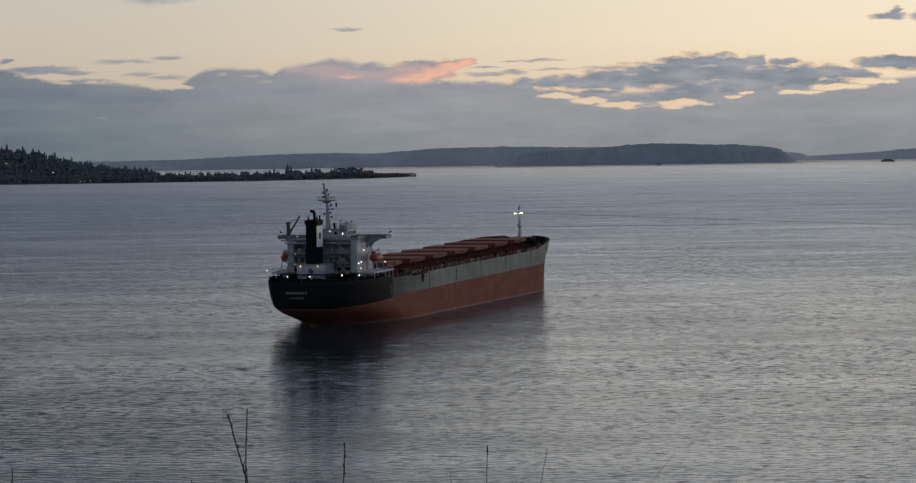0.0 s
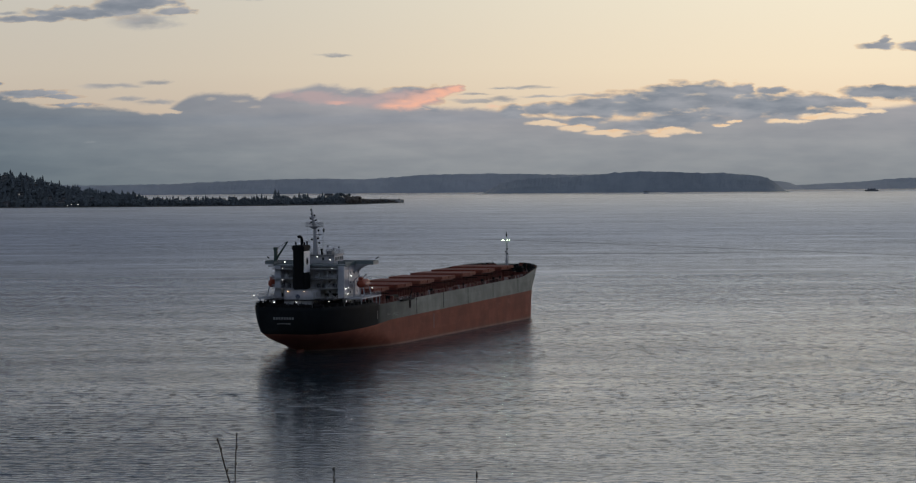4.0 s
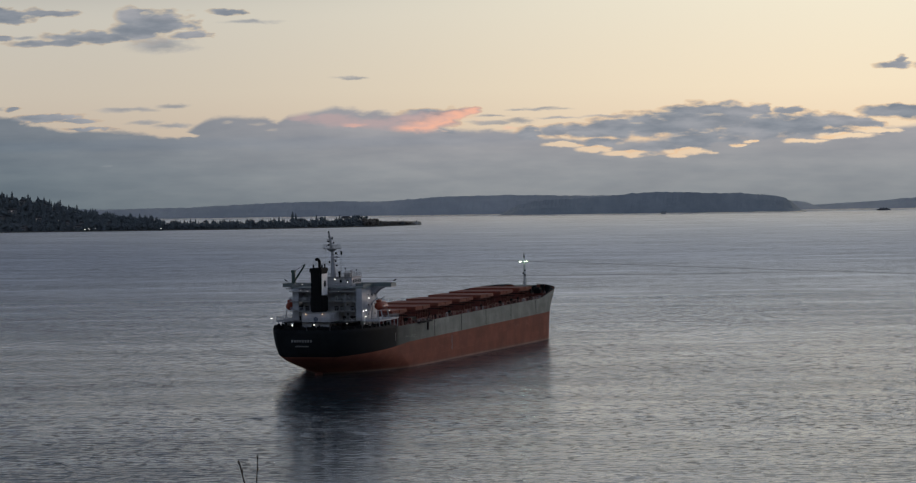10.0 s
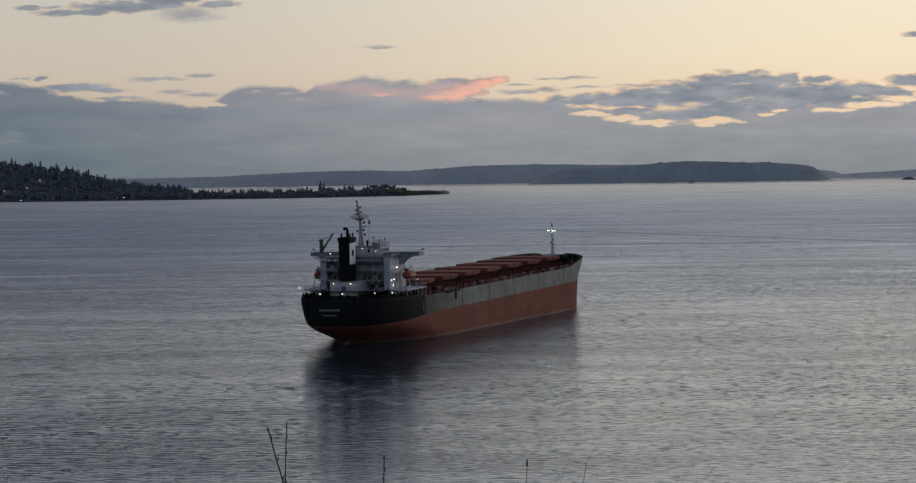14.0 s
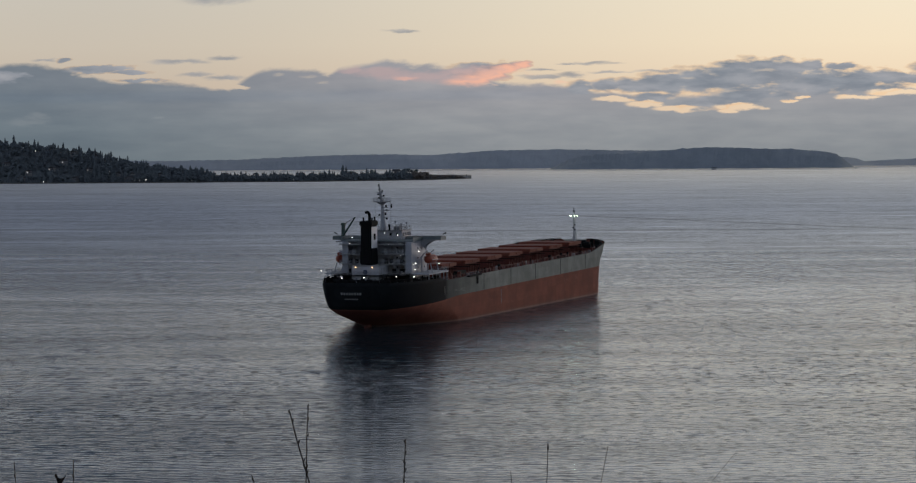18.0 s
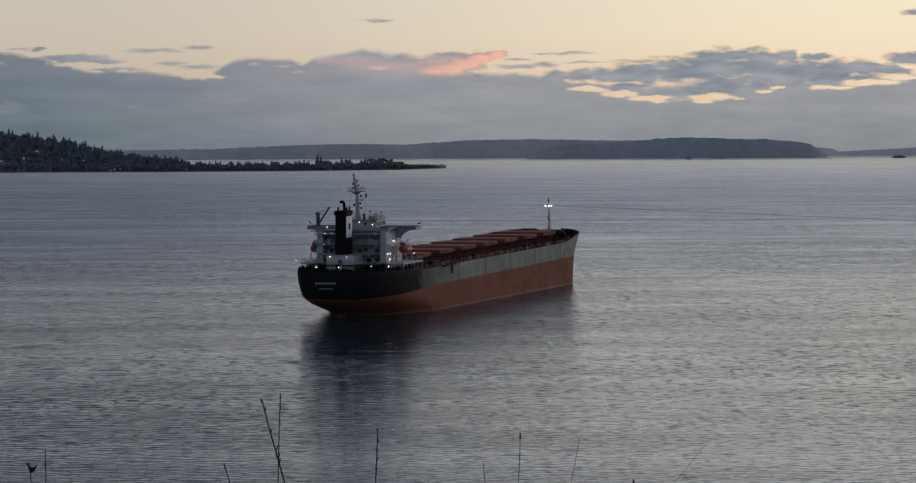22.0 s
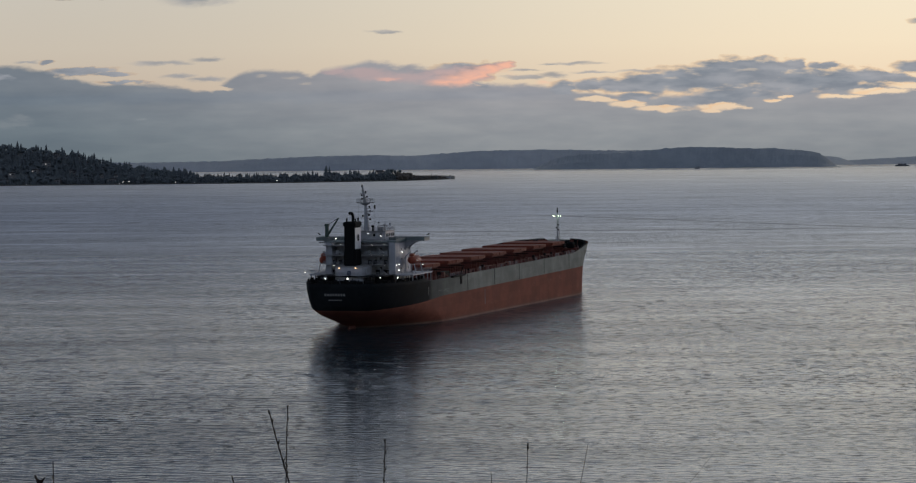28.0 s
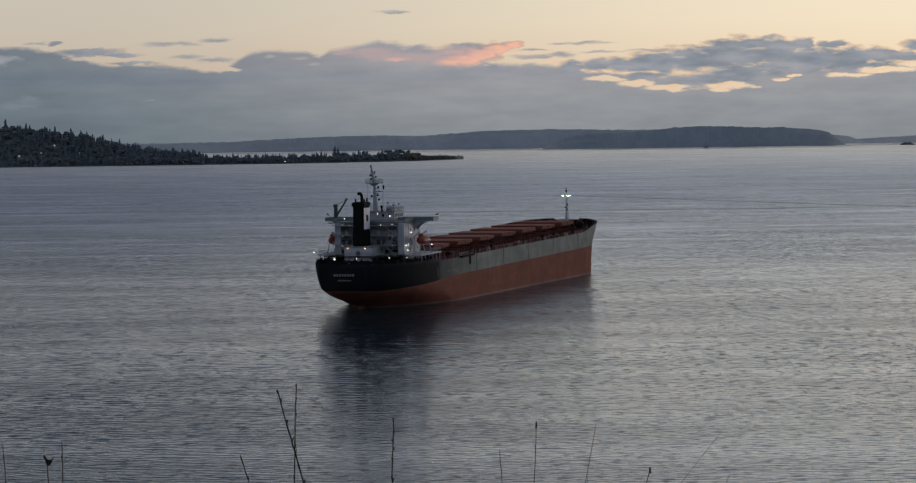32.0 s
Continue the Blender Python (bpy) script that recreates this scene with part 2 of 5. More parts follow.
    bank_col = n.mix(n.span(tufts, 0.3, 0.7), n.mix(1.0, bank_col, (0.98, 0.985, 0.99), "MULTIPLY"), n.mix(1.0, bank_col, (1.03, 1.025, 1.02), "MULTIPLY"))
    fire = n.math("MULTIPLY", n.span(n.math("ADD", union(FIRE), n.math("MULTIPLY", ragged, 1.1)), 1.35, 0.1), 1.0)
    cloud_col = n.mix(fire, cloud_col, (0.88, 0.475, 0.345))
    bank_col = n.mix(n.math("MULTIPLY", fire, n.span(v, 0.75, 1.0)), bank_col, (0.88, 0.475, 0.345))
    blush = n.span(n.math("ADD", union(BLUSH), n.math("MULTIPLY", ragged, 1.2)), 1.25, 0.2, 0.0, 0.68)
    cloud_col = n.mix(blush, cloud_col, (0.56, 0.40, 0.38))
    bank_col = n.mix(blush, bank_col, (0.50, 0.37, 0.365))
    clear = n.mix(rim, clear, n.mix(1.0, clear, (1.02, 0.93, 0.84), "MULTIPLY"))
    col = n.mix(cloud, n.mix(bank, n.mix(n.math("MULTIPLY", fire, 0.6), clear, (0.88, 0.55, 0.40)), bank_col), cloud_col)
    em = n.node("ShaderNodeEmission", Color=col, Strength=1.0)
    # melts into the open sky overhead and to the sides
    fade = n.math("MULTIPLY", n.span(v, 30.0, 18.0), n.span(n.math("ABSOLUTE", u), 50.0, 22.0))
    tr = n.node("ShaderNodeBsdfTransparent")
    mix = n.node("ShaderNodeMixShader", Fac=fade)
    n.t.links.new(tr.outputs[0], mix.inputs[1])
    n.t.links.new(em.outputs[0], mix.inputs[2])
    n.t.links.new(mix.outputs[0], n.out.inputs[0])
    return n.mat


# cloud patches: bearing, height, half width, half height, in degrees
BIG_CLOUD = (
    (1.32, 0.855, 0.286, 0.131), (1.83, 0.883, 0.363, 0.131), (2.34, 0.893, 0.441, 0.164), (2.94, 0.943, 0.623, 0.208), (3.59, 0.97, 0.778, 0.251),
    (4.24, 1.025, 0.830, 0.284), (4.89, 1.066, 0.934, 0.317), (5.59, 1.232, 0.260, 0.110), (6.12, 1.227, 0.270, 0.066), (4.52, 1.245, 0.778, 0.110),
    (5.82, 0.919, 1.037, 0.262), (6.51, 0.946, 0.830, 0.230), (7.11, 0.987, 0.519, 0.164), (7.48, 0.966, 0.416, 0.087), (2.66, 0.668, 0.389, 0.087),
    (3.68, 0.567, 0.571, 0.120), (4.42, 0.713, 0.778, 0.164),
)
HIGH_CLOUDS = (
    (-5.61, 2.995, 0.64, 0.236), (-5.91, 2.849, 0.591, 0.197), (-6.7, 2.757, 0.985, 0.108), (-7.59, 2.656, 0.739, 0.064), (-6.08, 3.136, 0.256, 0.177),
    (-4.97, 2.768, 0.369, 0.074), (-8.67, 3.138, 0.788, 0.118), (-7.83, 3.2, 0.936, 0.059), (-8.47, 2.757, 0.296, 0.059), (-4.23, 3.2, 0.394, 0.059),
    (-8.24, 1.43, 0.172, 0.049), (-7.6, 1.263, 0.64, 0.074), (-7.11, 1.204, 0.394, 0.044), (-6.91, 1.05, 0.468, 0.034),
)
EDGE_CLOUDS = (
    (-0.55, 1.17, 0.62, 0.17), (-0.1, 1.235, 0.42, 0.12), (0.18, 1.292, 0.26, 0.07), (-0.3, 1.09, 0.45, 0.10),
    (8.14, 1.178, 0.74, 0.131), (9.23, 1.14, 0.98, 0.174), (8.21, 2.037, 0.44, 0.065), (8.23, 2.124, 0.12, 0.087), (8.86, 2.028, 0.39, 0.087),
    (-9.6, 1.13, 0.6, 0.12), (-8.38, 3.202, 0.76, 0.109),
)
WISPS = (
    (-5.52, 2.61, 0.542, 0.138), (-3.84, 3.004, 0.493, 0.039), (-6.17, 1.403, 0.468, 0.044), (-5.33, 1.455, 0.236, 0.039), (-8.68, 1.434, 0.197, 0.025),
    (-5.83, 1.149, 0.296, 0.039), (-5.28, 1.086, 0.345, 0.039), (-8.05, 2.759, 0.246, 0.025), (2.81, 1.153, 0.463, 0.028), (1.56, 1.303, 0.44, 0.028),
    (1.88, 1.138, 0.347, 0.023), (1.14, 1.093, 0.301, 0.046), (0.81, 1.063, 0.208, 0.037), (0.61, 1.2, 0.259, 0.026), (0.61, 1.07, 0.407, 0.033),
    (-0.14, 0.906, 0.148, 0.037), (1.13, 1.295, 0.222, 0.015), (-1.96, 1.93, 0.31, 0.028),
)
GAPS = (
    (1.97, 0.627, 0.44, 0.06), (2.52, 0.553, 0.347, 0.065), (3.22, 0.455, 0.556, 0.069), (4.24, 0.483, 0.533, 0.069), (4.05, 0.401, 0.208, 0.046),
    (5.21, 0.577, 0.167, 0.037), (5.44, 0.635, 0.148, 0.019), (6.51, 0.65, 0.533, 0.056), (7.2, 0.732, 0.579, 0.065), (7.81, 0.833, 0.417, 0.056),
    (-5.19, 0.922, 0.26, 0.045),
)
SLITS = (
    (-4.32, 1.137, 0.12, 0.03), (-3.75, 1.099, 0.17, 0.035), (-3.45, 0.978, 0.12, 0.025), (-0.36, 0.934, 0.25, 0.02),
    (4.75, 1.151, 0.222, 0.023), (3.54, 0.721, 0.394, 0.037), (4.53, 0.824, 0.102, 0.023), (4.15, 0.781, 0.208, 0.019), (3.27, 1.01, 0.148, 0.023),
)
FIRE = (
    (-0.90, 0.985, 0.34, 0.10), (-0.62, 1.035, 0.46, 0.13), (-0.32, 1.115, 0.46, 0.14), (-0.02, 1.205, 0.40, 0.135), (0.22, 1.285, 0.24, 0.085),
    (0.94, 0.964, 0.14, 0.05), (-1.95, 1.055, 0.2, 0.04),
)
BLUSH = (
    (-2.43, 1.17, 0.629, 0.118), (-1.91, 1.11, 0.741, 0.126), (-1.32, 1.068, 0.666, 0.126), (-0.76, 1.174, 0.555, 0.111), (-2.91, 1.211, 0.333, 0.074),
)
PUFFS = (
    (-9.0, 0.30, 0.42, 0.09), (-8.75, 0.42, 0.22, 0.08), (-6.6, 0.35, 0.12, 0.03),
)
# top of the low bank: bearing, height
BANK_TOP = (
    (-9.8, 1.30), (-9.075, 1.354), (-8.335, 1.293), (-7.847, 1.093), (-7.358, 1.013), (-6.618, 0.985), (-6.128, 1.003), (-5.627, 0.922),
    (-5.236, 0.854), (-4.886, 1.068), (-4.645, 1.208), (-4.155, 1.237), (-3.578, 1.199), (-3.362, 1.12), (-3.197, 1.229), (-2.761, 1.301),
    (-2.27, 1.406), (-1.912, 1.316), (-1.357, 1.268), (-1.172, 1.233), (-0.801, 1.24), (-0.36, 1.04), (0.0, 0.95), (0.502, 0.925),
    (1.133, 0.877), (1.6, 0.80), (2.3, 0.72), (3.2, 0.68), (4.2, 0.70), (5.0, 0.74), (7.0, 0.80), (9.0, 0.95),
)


def sky_backdrop():
    bm = fresh()
    R, na, ne = 4960.0, 48, 20
    grid = []
    for j in range(ne + 1):
        e = radians(-1.5 + 31.5 * j / ne)
        grid.append([bm.verts.new((R * math.cos(e) * math.sin(a), R * math.cos(e) * math.cos(a), R * math.sin(e)))
                     for a in (radians(-46 + 92 * i / na) for i in range(na + 1))])
    for j in range(ne):
        for i in range(na):
            bm.faces.new((grid[j][i], grid[j + 1][i], grid[j + 1][i + 1], grid[j][i + 1]))
    ob = part("backdrop_sky", bm, sky_material(), None, "peach evening sky with a grey cloud bank", True)
    ob.location = (0, 0, EYE_Z)
    tagged(ob, "", "sky", "", "structure")


sky_backdrop()


# ---------------------------------------------------------------- water
def water_material():
    n = Nodes("bay_water")
    c = n.coord()
    x, y, z = n.split(c)
    warp = n.vec("ADD", c, n.vec("MULTIPLY", n.node("ShaderNodeTexNoise", Vector=c, Scale=0.03, Detail=2.0).outputs["Color"], (9, 9, 0)))
    w1 = n.noise(n.vec("MULTIPLY", warp, (0.5, 0.5, 1)), 1.0, 3, 0.55)
    w2 = n.noise(n.vec("MULTIPLY", warp, (0.9, 1.4, 1)), 1.0, 3, 0.6)
    w3 = n.noise(n.vec("MULTIPLY", warp, (0.34, 0.12, 1)), 1.0, 3, 0.6)
    w4 = n.noise(n.vec("MULTIPLY", warp, (0.42, 0.34, 1)), 1.0, 3, 0.6)
    near = n.math("ADD", n.math("MULTIPLY", w1, 0.06), n.math("MULTIPLY", w2, 0.06))
    mid = n.math("MULTIPLY", w4, n.math("MULTIPLY", n.span(y, 560.0, 880.0, 0.02, 0.42), n.span(y, 1050.0, 1400.0, 1.0, 0.3)))
    h = n.math("ADD", n.math("ADD", near, mid), n.math("MULTIPLY", w3, n.span(y, 780.0, 1300.0, 0.0, 3.2)))
    # gusts roughen some stretches, slicks calm others
    gust = n.noise(n.vec("MULTIPLY", c, (0.004, 0.011, 1)), 1.0, 4, 0.6)
    slick = n.noise(n.vec("MULTIPLY", c, (0.003, 0.03, 1)), 1.0, 4, 0.6)
    calm = n.math("MULTIPLY", n.span(gust, 0.3, 0.7, 0.6, 1.1), n.span(slick, 0.6, 0.72, 1.0, 0.7))
    b = n.node("ShaderNodeBump", Strength=n.math("MULTIPLY", calm, n.span(y, 700.0, 2600.0, 0.6, 0.4)), Distance=1.0, Height=h)
    # the open bay outside the anchorage is more wind-roughened
    rough = n.math("ADD", n.span(y, 760.0, 1180.0, 0.06, 0.22, False), n.span(y, 1180.0, 2200.0, 0.0, 0.2, False))
    gloss = n.node("ShaderNodeBsdfGlossy", Color=(0.788, 0.832, 0.918, 1), Roughness=rough, Normal=b.outputs[0])
    lines = n.noise(n.vec("MULTIPLY", warp, (0.006, 0.045, 1)), 1.0, 5, 0.62)
    streaks = n.math("MULTIPLY", n.span(lines, 0.57, 0.68, 0.0, 0.8), n.span(y, 900.0, 1500.0))
    # ruffled wakes of passing boats, and one bright slick far out
    def band(d, width):
        q = n.math("DIVIDE", d, width)
        return n.math("EXPONENT", n.math("MULTIPLY", n.math("MULTIPLY", q, q), -1.0))
    wob = n.math("MULTIPLY", n.math("SUBTRACT", n.noise(n.vec("MULTIPLY", c, (0.02, 0.004, 1)), 1.0, 3), 0.5), 34.0)
    k1 = n.math("MULTIPLY", band(n.math("ADD", n.math("ADD", y, n.math("MULTIPLY", x, 0.06)), n.math("SUBTRACT", wob, 1765.0)), 8.0), n.span(n.math("ABSOLUTE", n.math("SUBTRACT", x, 40.0)), 190.0, 90.0))
    k2 = n.math("MULTIPLY", band(n.math("ADD", n.math("ADD", y, n.math("MULTIPLY", x, 1.8)), n.math("SUBTRACT", wob, 2147.0)), 9.0), n.span(x, 0.0, 40.0))
    wake = n.math("SUBTRACT", 1.0, n.math("MULTIPLY", n.math("MAXIMUM", k1, k2), 0.5))
    slick_far = n.math("MULTIPLY", n.math("MULTIPLY", band(n.math("SUBTRACT", x, 387.0), 15.0), band(n.math("SUBTRACT", y, 3440.0), 22.0)), 0.7)
    # wave shading put into the gloss as short dark dashes, longer and sparser farther out
    ripple_shade = 0.0
    for (fx, fy), (a0, a1, b0, b1), depth in (((0.42, 0.54), (370, 380, 540, 640), 0.66), ((0.36, 0.42), (520, 620, 780, 900), 0.66), ((0.27, 0.24), (760, 900, 1250, 1600), 0.55), ((0.12, 0.06), (1150, 1600, 2600, 3400), 0.28)):
        f = n.noise(n.vec("MULTIPLY", warp, (fx, fy, 1)), 1.0, 3, 0.6)
        on = n.math("MULTIPLY", n.span(y, a0, a1), n.span(y, b1, b0))
        ripple_shade = n.math("MAXIMUM", ripple_shade, n.math("MULTIPLY", n.span(f, 0.515, 0.62, 0.0, depth), on))
    # broad lighter and darker wind bands
    bands = n.noise(n.vec("MULTIPLY", warp, (0.009, 0.030, 1)), 1.0, 4, 0.55)
    wake = n.math("MULTIPLY", wake, n.span(bands, 0.36, 0.66, 0.91, 1.10))
    wake = n.math("MULTIPLY", wake, n.math("SUBTRACT", 1.04, n.math("MULTIPLY", ripple_shade, calm)))
    deep = n.node("ShaderNodeBsdfDiffuse", Color=(0.016, 0.030, 0.038, 1))
    fres = n.node("ShaderNodeFresnel", IOR=1.34, Normal=b.outputs[0])
    mix = n.node("ShaderNodeMixShader", Fac=n.math("MULTIPLY", fres.outputs[0], n.math("MULTIPLY", n.span(y, 500.0, 2200.0, 1.0, 0.95), n.math("MULTIPLY", wake, n.math("ADD", n.math("ADD", 1.0, slick_far), streaks))), clamp=True))
    n.t.links.new(deep.outputs[0], mix.inputs[1])
    n.t.links.new(gloss.outputs[0], mix.inputs[2])
    n.t.links.new(mix.outputs[0], n.out.inputs[0])
    return n.mat


def wave_height(x, y, cell):
    """Wind ripples as a sum of short-crested trains with sharpened crests; those finer than the mesh are left out."""
    rng = np.random.default_rng(7)
    z = np.zeros_like(x)
    patch = 0.9 + 0.2 * np.sin(x * 0.021 + 1.3 * np.sin(y * 0.013)) * np.sin(y * 0.017 + 0.8)
    reach = np.maximum(1.1 * cell, 0.9 * (y / 515.0) ** 2)
    for k in range(60):
        lam = 1.7 * 4.0 ** (k / 59)
        t = rng.normal(0.06, 0.34)
        ph = rng.uniform(0, 6.283)
        kx, ky = 6.283 / lam * np.sin(t), 6.283 / lam * np.cos(t)
        keep = np.clip((lam / reach - 1.5) / 0.8, 0, 1)
        arg = kx * x + ky * y + ph + 0.9 * np.sin(0.05 * x + 0.031 * y + ph)
        keep = keep * np.clip(3.2 * reach / lam, 0, 1) ** 2
        z += keep * WAVE * lam / 6.283 * np.sin(arg)
    return (z + CREST_SHARP * z * z) * patch


WAVE = 0.008
CREST_SHARP = 5.0


def sea():
    """One sheet: rippled anchorage in front of the bluff, plain water out to the far shores."""
    cols, y0, y1, half = 680, 385.0, 1900.0, math.tan(radians(10.6))
    ys = [y0]
    while ys[-1] < y1:
        ys.append(ys[-1] + max(0.26, 0.38 * ys[-1] ** 2 / 290000))
    ys = np.array(ys)
    s = np.linspace(-half, half, cols)
    Y = np.repeat(ys[:, None], cols, 1)
    X = Y * s[None, :]
    cell = np.repeat(np.gradient(ys)[:, None], cols, 1)
    Z = wave_height(X, Y, cell)
    edge = np.clip((half - np.abs(s)) / 0.006, 0, 1)[None, :] * np.clip((y1 - Y) / 200, 0, 1) * np.clip((Y - y0) / 4, 0, 1)
    Z *= edge
    nr = len(ys)
    idx = np.arange(nr * cols).reshape(nr, cols)
    quads = np.stack((idx[:-1, :-1], idx[:-1, 1:], idx[1:, 1:], idx[1:, :-1]), -1).reshape(-1, 4)
    co = np.stack((X, Y, Z), -1).reshape(-1, 3)
    yl, far, xf = float(ys[-1]), 4945.0, 5200.0
    extra = np.array([(-xf, 60, 0), (xf, 60, 0), (-xf, y0, 0), (xf, y0, 0), (-xf, yl, 0), (xf, yl, 0), (-xf, far, 0), (xf, far, 0)])
    e = len(co) + np.arange(8)
    a, b2, c2, d = idx[0, 0], idx[0, -1], idx[-1, -1], idx[-1, 0]
    outer = [(e[0], e[1], e[3], e[2]), (e[2], a, d, e[4]), (b2, e[3], e[5], c2), (e[4], e[5], e[7], e[6])]
    co = np.vstack((co, extra))
    quads = np.vstack((quads, outer)).astype(np.int32)
    me = bpy.data.meshes.new("water")
    me.vertices.add(len(co))
    me.vertices.foreach_set("co", co.astype(np.float32).ravel())
    me.loops.add(quads.size)
    me.loops.foreach_set("vertex_index", quads.ravel())
    me.polygons.add(len(quads))
    me.polygons.foreach_set("loop_start", np.arange(0, quads.size, 4, dtype=np.int32))
    me.polygons.foreach_set("use_smooth", np.ones(len(quads), dtype=bool))
    me.update(calc_edges=True)
    me.materials.append(water_material())
    return tagged(new("water", me), "rippled grey bay water at dusk", "water", "", "structure")


water = sea()


# ---------------------------------------------------------------- far land
def land_material(name, dark, light, scale, islands=0.0):
    n = Nodes(name)
    a = n.noise(n.coord(), scale, 5, 0.65)
    b = n.noise(n.coord(), scale * 0.12, 3, 0.5)
    f = n.math("ADD", n.math("MULTIPLY", a, 0.7), n.math("MULTIPLY", b, 0.3))
    col = n.mix(n.span(f, 0.35, 0.65), dark, light)
    if islands:
        lone = n.t.nodes.new("ShaderNodeNewGeometry").outputs["Random Per Island"]
        col = n.mix(n.math("MULTIPLY", lone, islands), col, n.mix(1.0, col, (0.86, 0.86, 0.87), "MULTIPLY"))
    return n.set(Base_Color=col, Roughness=0.95, Normal=n.bump(a, 0.5, 3.0))


def ridge(name, label, mat, dist, crest, x0, x1, step, rag, depth=90.0):
    """A wooded far ridge: crest height along its length, ragged by tree tops."""
    bm = fresh()
    n = int((x1 - x0) / step)
    rows = []
    for k, (back, up) in enumerate(((0, 0), (5.0, 0.22), (11.0, 0.45), (18.0, 0.7), (27.0, 1.0), (depth, 0.95))):
        row = []
        for i in range(n + 1):
            x = x0 + (x1 - x0) * i / n
            z = lerp(x, crest) * up
            if k > 1:
                z += 2.0 * rag * (noise.noise((x * 0.11, k * 7.3, dist)) + 0.8 * noise.noise((x * 0.37, k * 3.1, dist)))
                z += 2.2 * rag * noise.noise((x * 0.012, k * 1.3, dist * 0.5))
                z = max(z, 0.5)
            row.append(bm.verts.new((x * (1 + back / dist), dist + back, z)))
        rows.append(row)
    for a, b in zip(rows, rows[1:]):
        for i in range(n):
            bm.faces.new((a[i], a[i + 1], b[i + 1], b[i]))
    return tagged(part(name, bm, mat, None, label), "", "hills", "", "structure")


# haze of the distance is mixed into these ridge colours
FAR_HAZED = land_material("far_woods_hazed", (0.275, 0.32, 0.385), (0.325, 0.37, 0.44), 0.02)
MID_HAZED = land_material("headland_woods_hazed", (0.205, 0.245, 0.295), (0.255, 0.30, 0.355), 0.03)
ridge("backdrop_hills_1", "low wooded shore across the sound, hazed blue-grey", FAR_HAZED, 4780,
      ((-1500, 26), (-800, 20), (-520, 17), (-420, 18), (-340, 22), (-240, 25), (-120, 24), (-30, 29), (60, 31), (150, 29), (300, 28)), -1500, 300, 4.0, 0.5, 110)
ridge("backdrop_hills_2", "wooded headland across the sound, hazed slate", MID_HAZED, 4630,
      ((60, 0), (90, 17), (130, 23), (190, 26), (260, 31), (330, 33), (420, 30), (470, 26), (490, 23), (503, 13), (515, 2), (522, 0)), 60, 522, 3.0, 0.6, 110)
ridge("backdrop_hills_3", "low hazy point beyond the headland", FAR_HAZED, 4840,
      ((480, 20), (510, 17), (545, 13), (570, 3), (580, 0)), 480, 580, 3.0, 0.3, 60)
ridge("backdrop_hills_4", "faint hazy shore at the horizon", FAR_HAZED, 4870,
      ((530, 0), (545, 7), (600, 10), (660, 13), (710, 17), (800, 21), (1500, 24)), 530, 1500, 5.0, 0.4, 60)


# ---------------------------------------------------------------- the bulk carrier
SHIP = tagged(new("cargo_ship"), "large bulk carrier, black stern, grey side, rust-red bottom, at anchor", "ship")
SHIP.matrix_world = pose(-42.89, 871.8, -7.2, 0.178, 0, -16.97)
HALF = 16.13
DECK = 19.36
RISE = 0.0085  # the decks rise evenly towards the bow


def stem(z):
    return lerp(z, ((0, 222), (6, 222.2), (10, 222), (15, 222.8), (19, 225.0), (22.5, 226.7)))


def stern(z):
    return lerp(z, ((0, 17), (4, 15), (7, 11.5), (8.5, 8), (10, 4), (11.5, 0.8), (13, -1.6), (22, -2.6)))


def transom(z):
    return lerp(z, ((0, 0.2), (7, 0.4), (9, 3.0), (11, 6.0), (13, 7.4), (16, 8.7), (22, 9.1)))


def half_breadth(a, z):
    """Half the hull's breadth at a metres from aft and z above the keel."""
    full = HALF if z > 2.5 else HALF - 1.4 * (1 - z / 2.5) ** 2
    e, s = stem(z), stern(z)
    run = lerp(z, ((0, 36), (8, 34), (16, 32), (22, 26)))
    k = min(1.0, max(0.0, (a - (e - run)) / run))
    fore = (1 - k ** 2.2) ** 0.55 if k > 0 else 1.0
    t = transom(z) / HALF
    span = lerp(z, ((0, 48), (7, 40), (12, 30), (19, 24)))
    q = min(1.0, max(0.0, (a - s) / span))
    aft = t + (1 - t) * math.sin(math.pi / 2 * q) ** 0.75 if q > 0 else t
    return full * min(fore, aft)


def sheer(a):
    """Top of the side plating."""
    return lerp(a, ((-4, DECK + 1.1), (29.9, DECK + 1.1), (30.1, DECK + 0.15), (188, DECK + 0.2), (203, DECK + 2.2), (227, DECK + 3.0)))


HULL_Z = (0.3, 2.0, 4.0, 5.5, 6.5, 7.2, 8, 9, 10, 11, 12, 13, 14.2, 15.5, 17, 18.3, DECK)


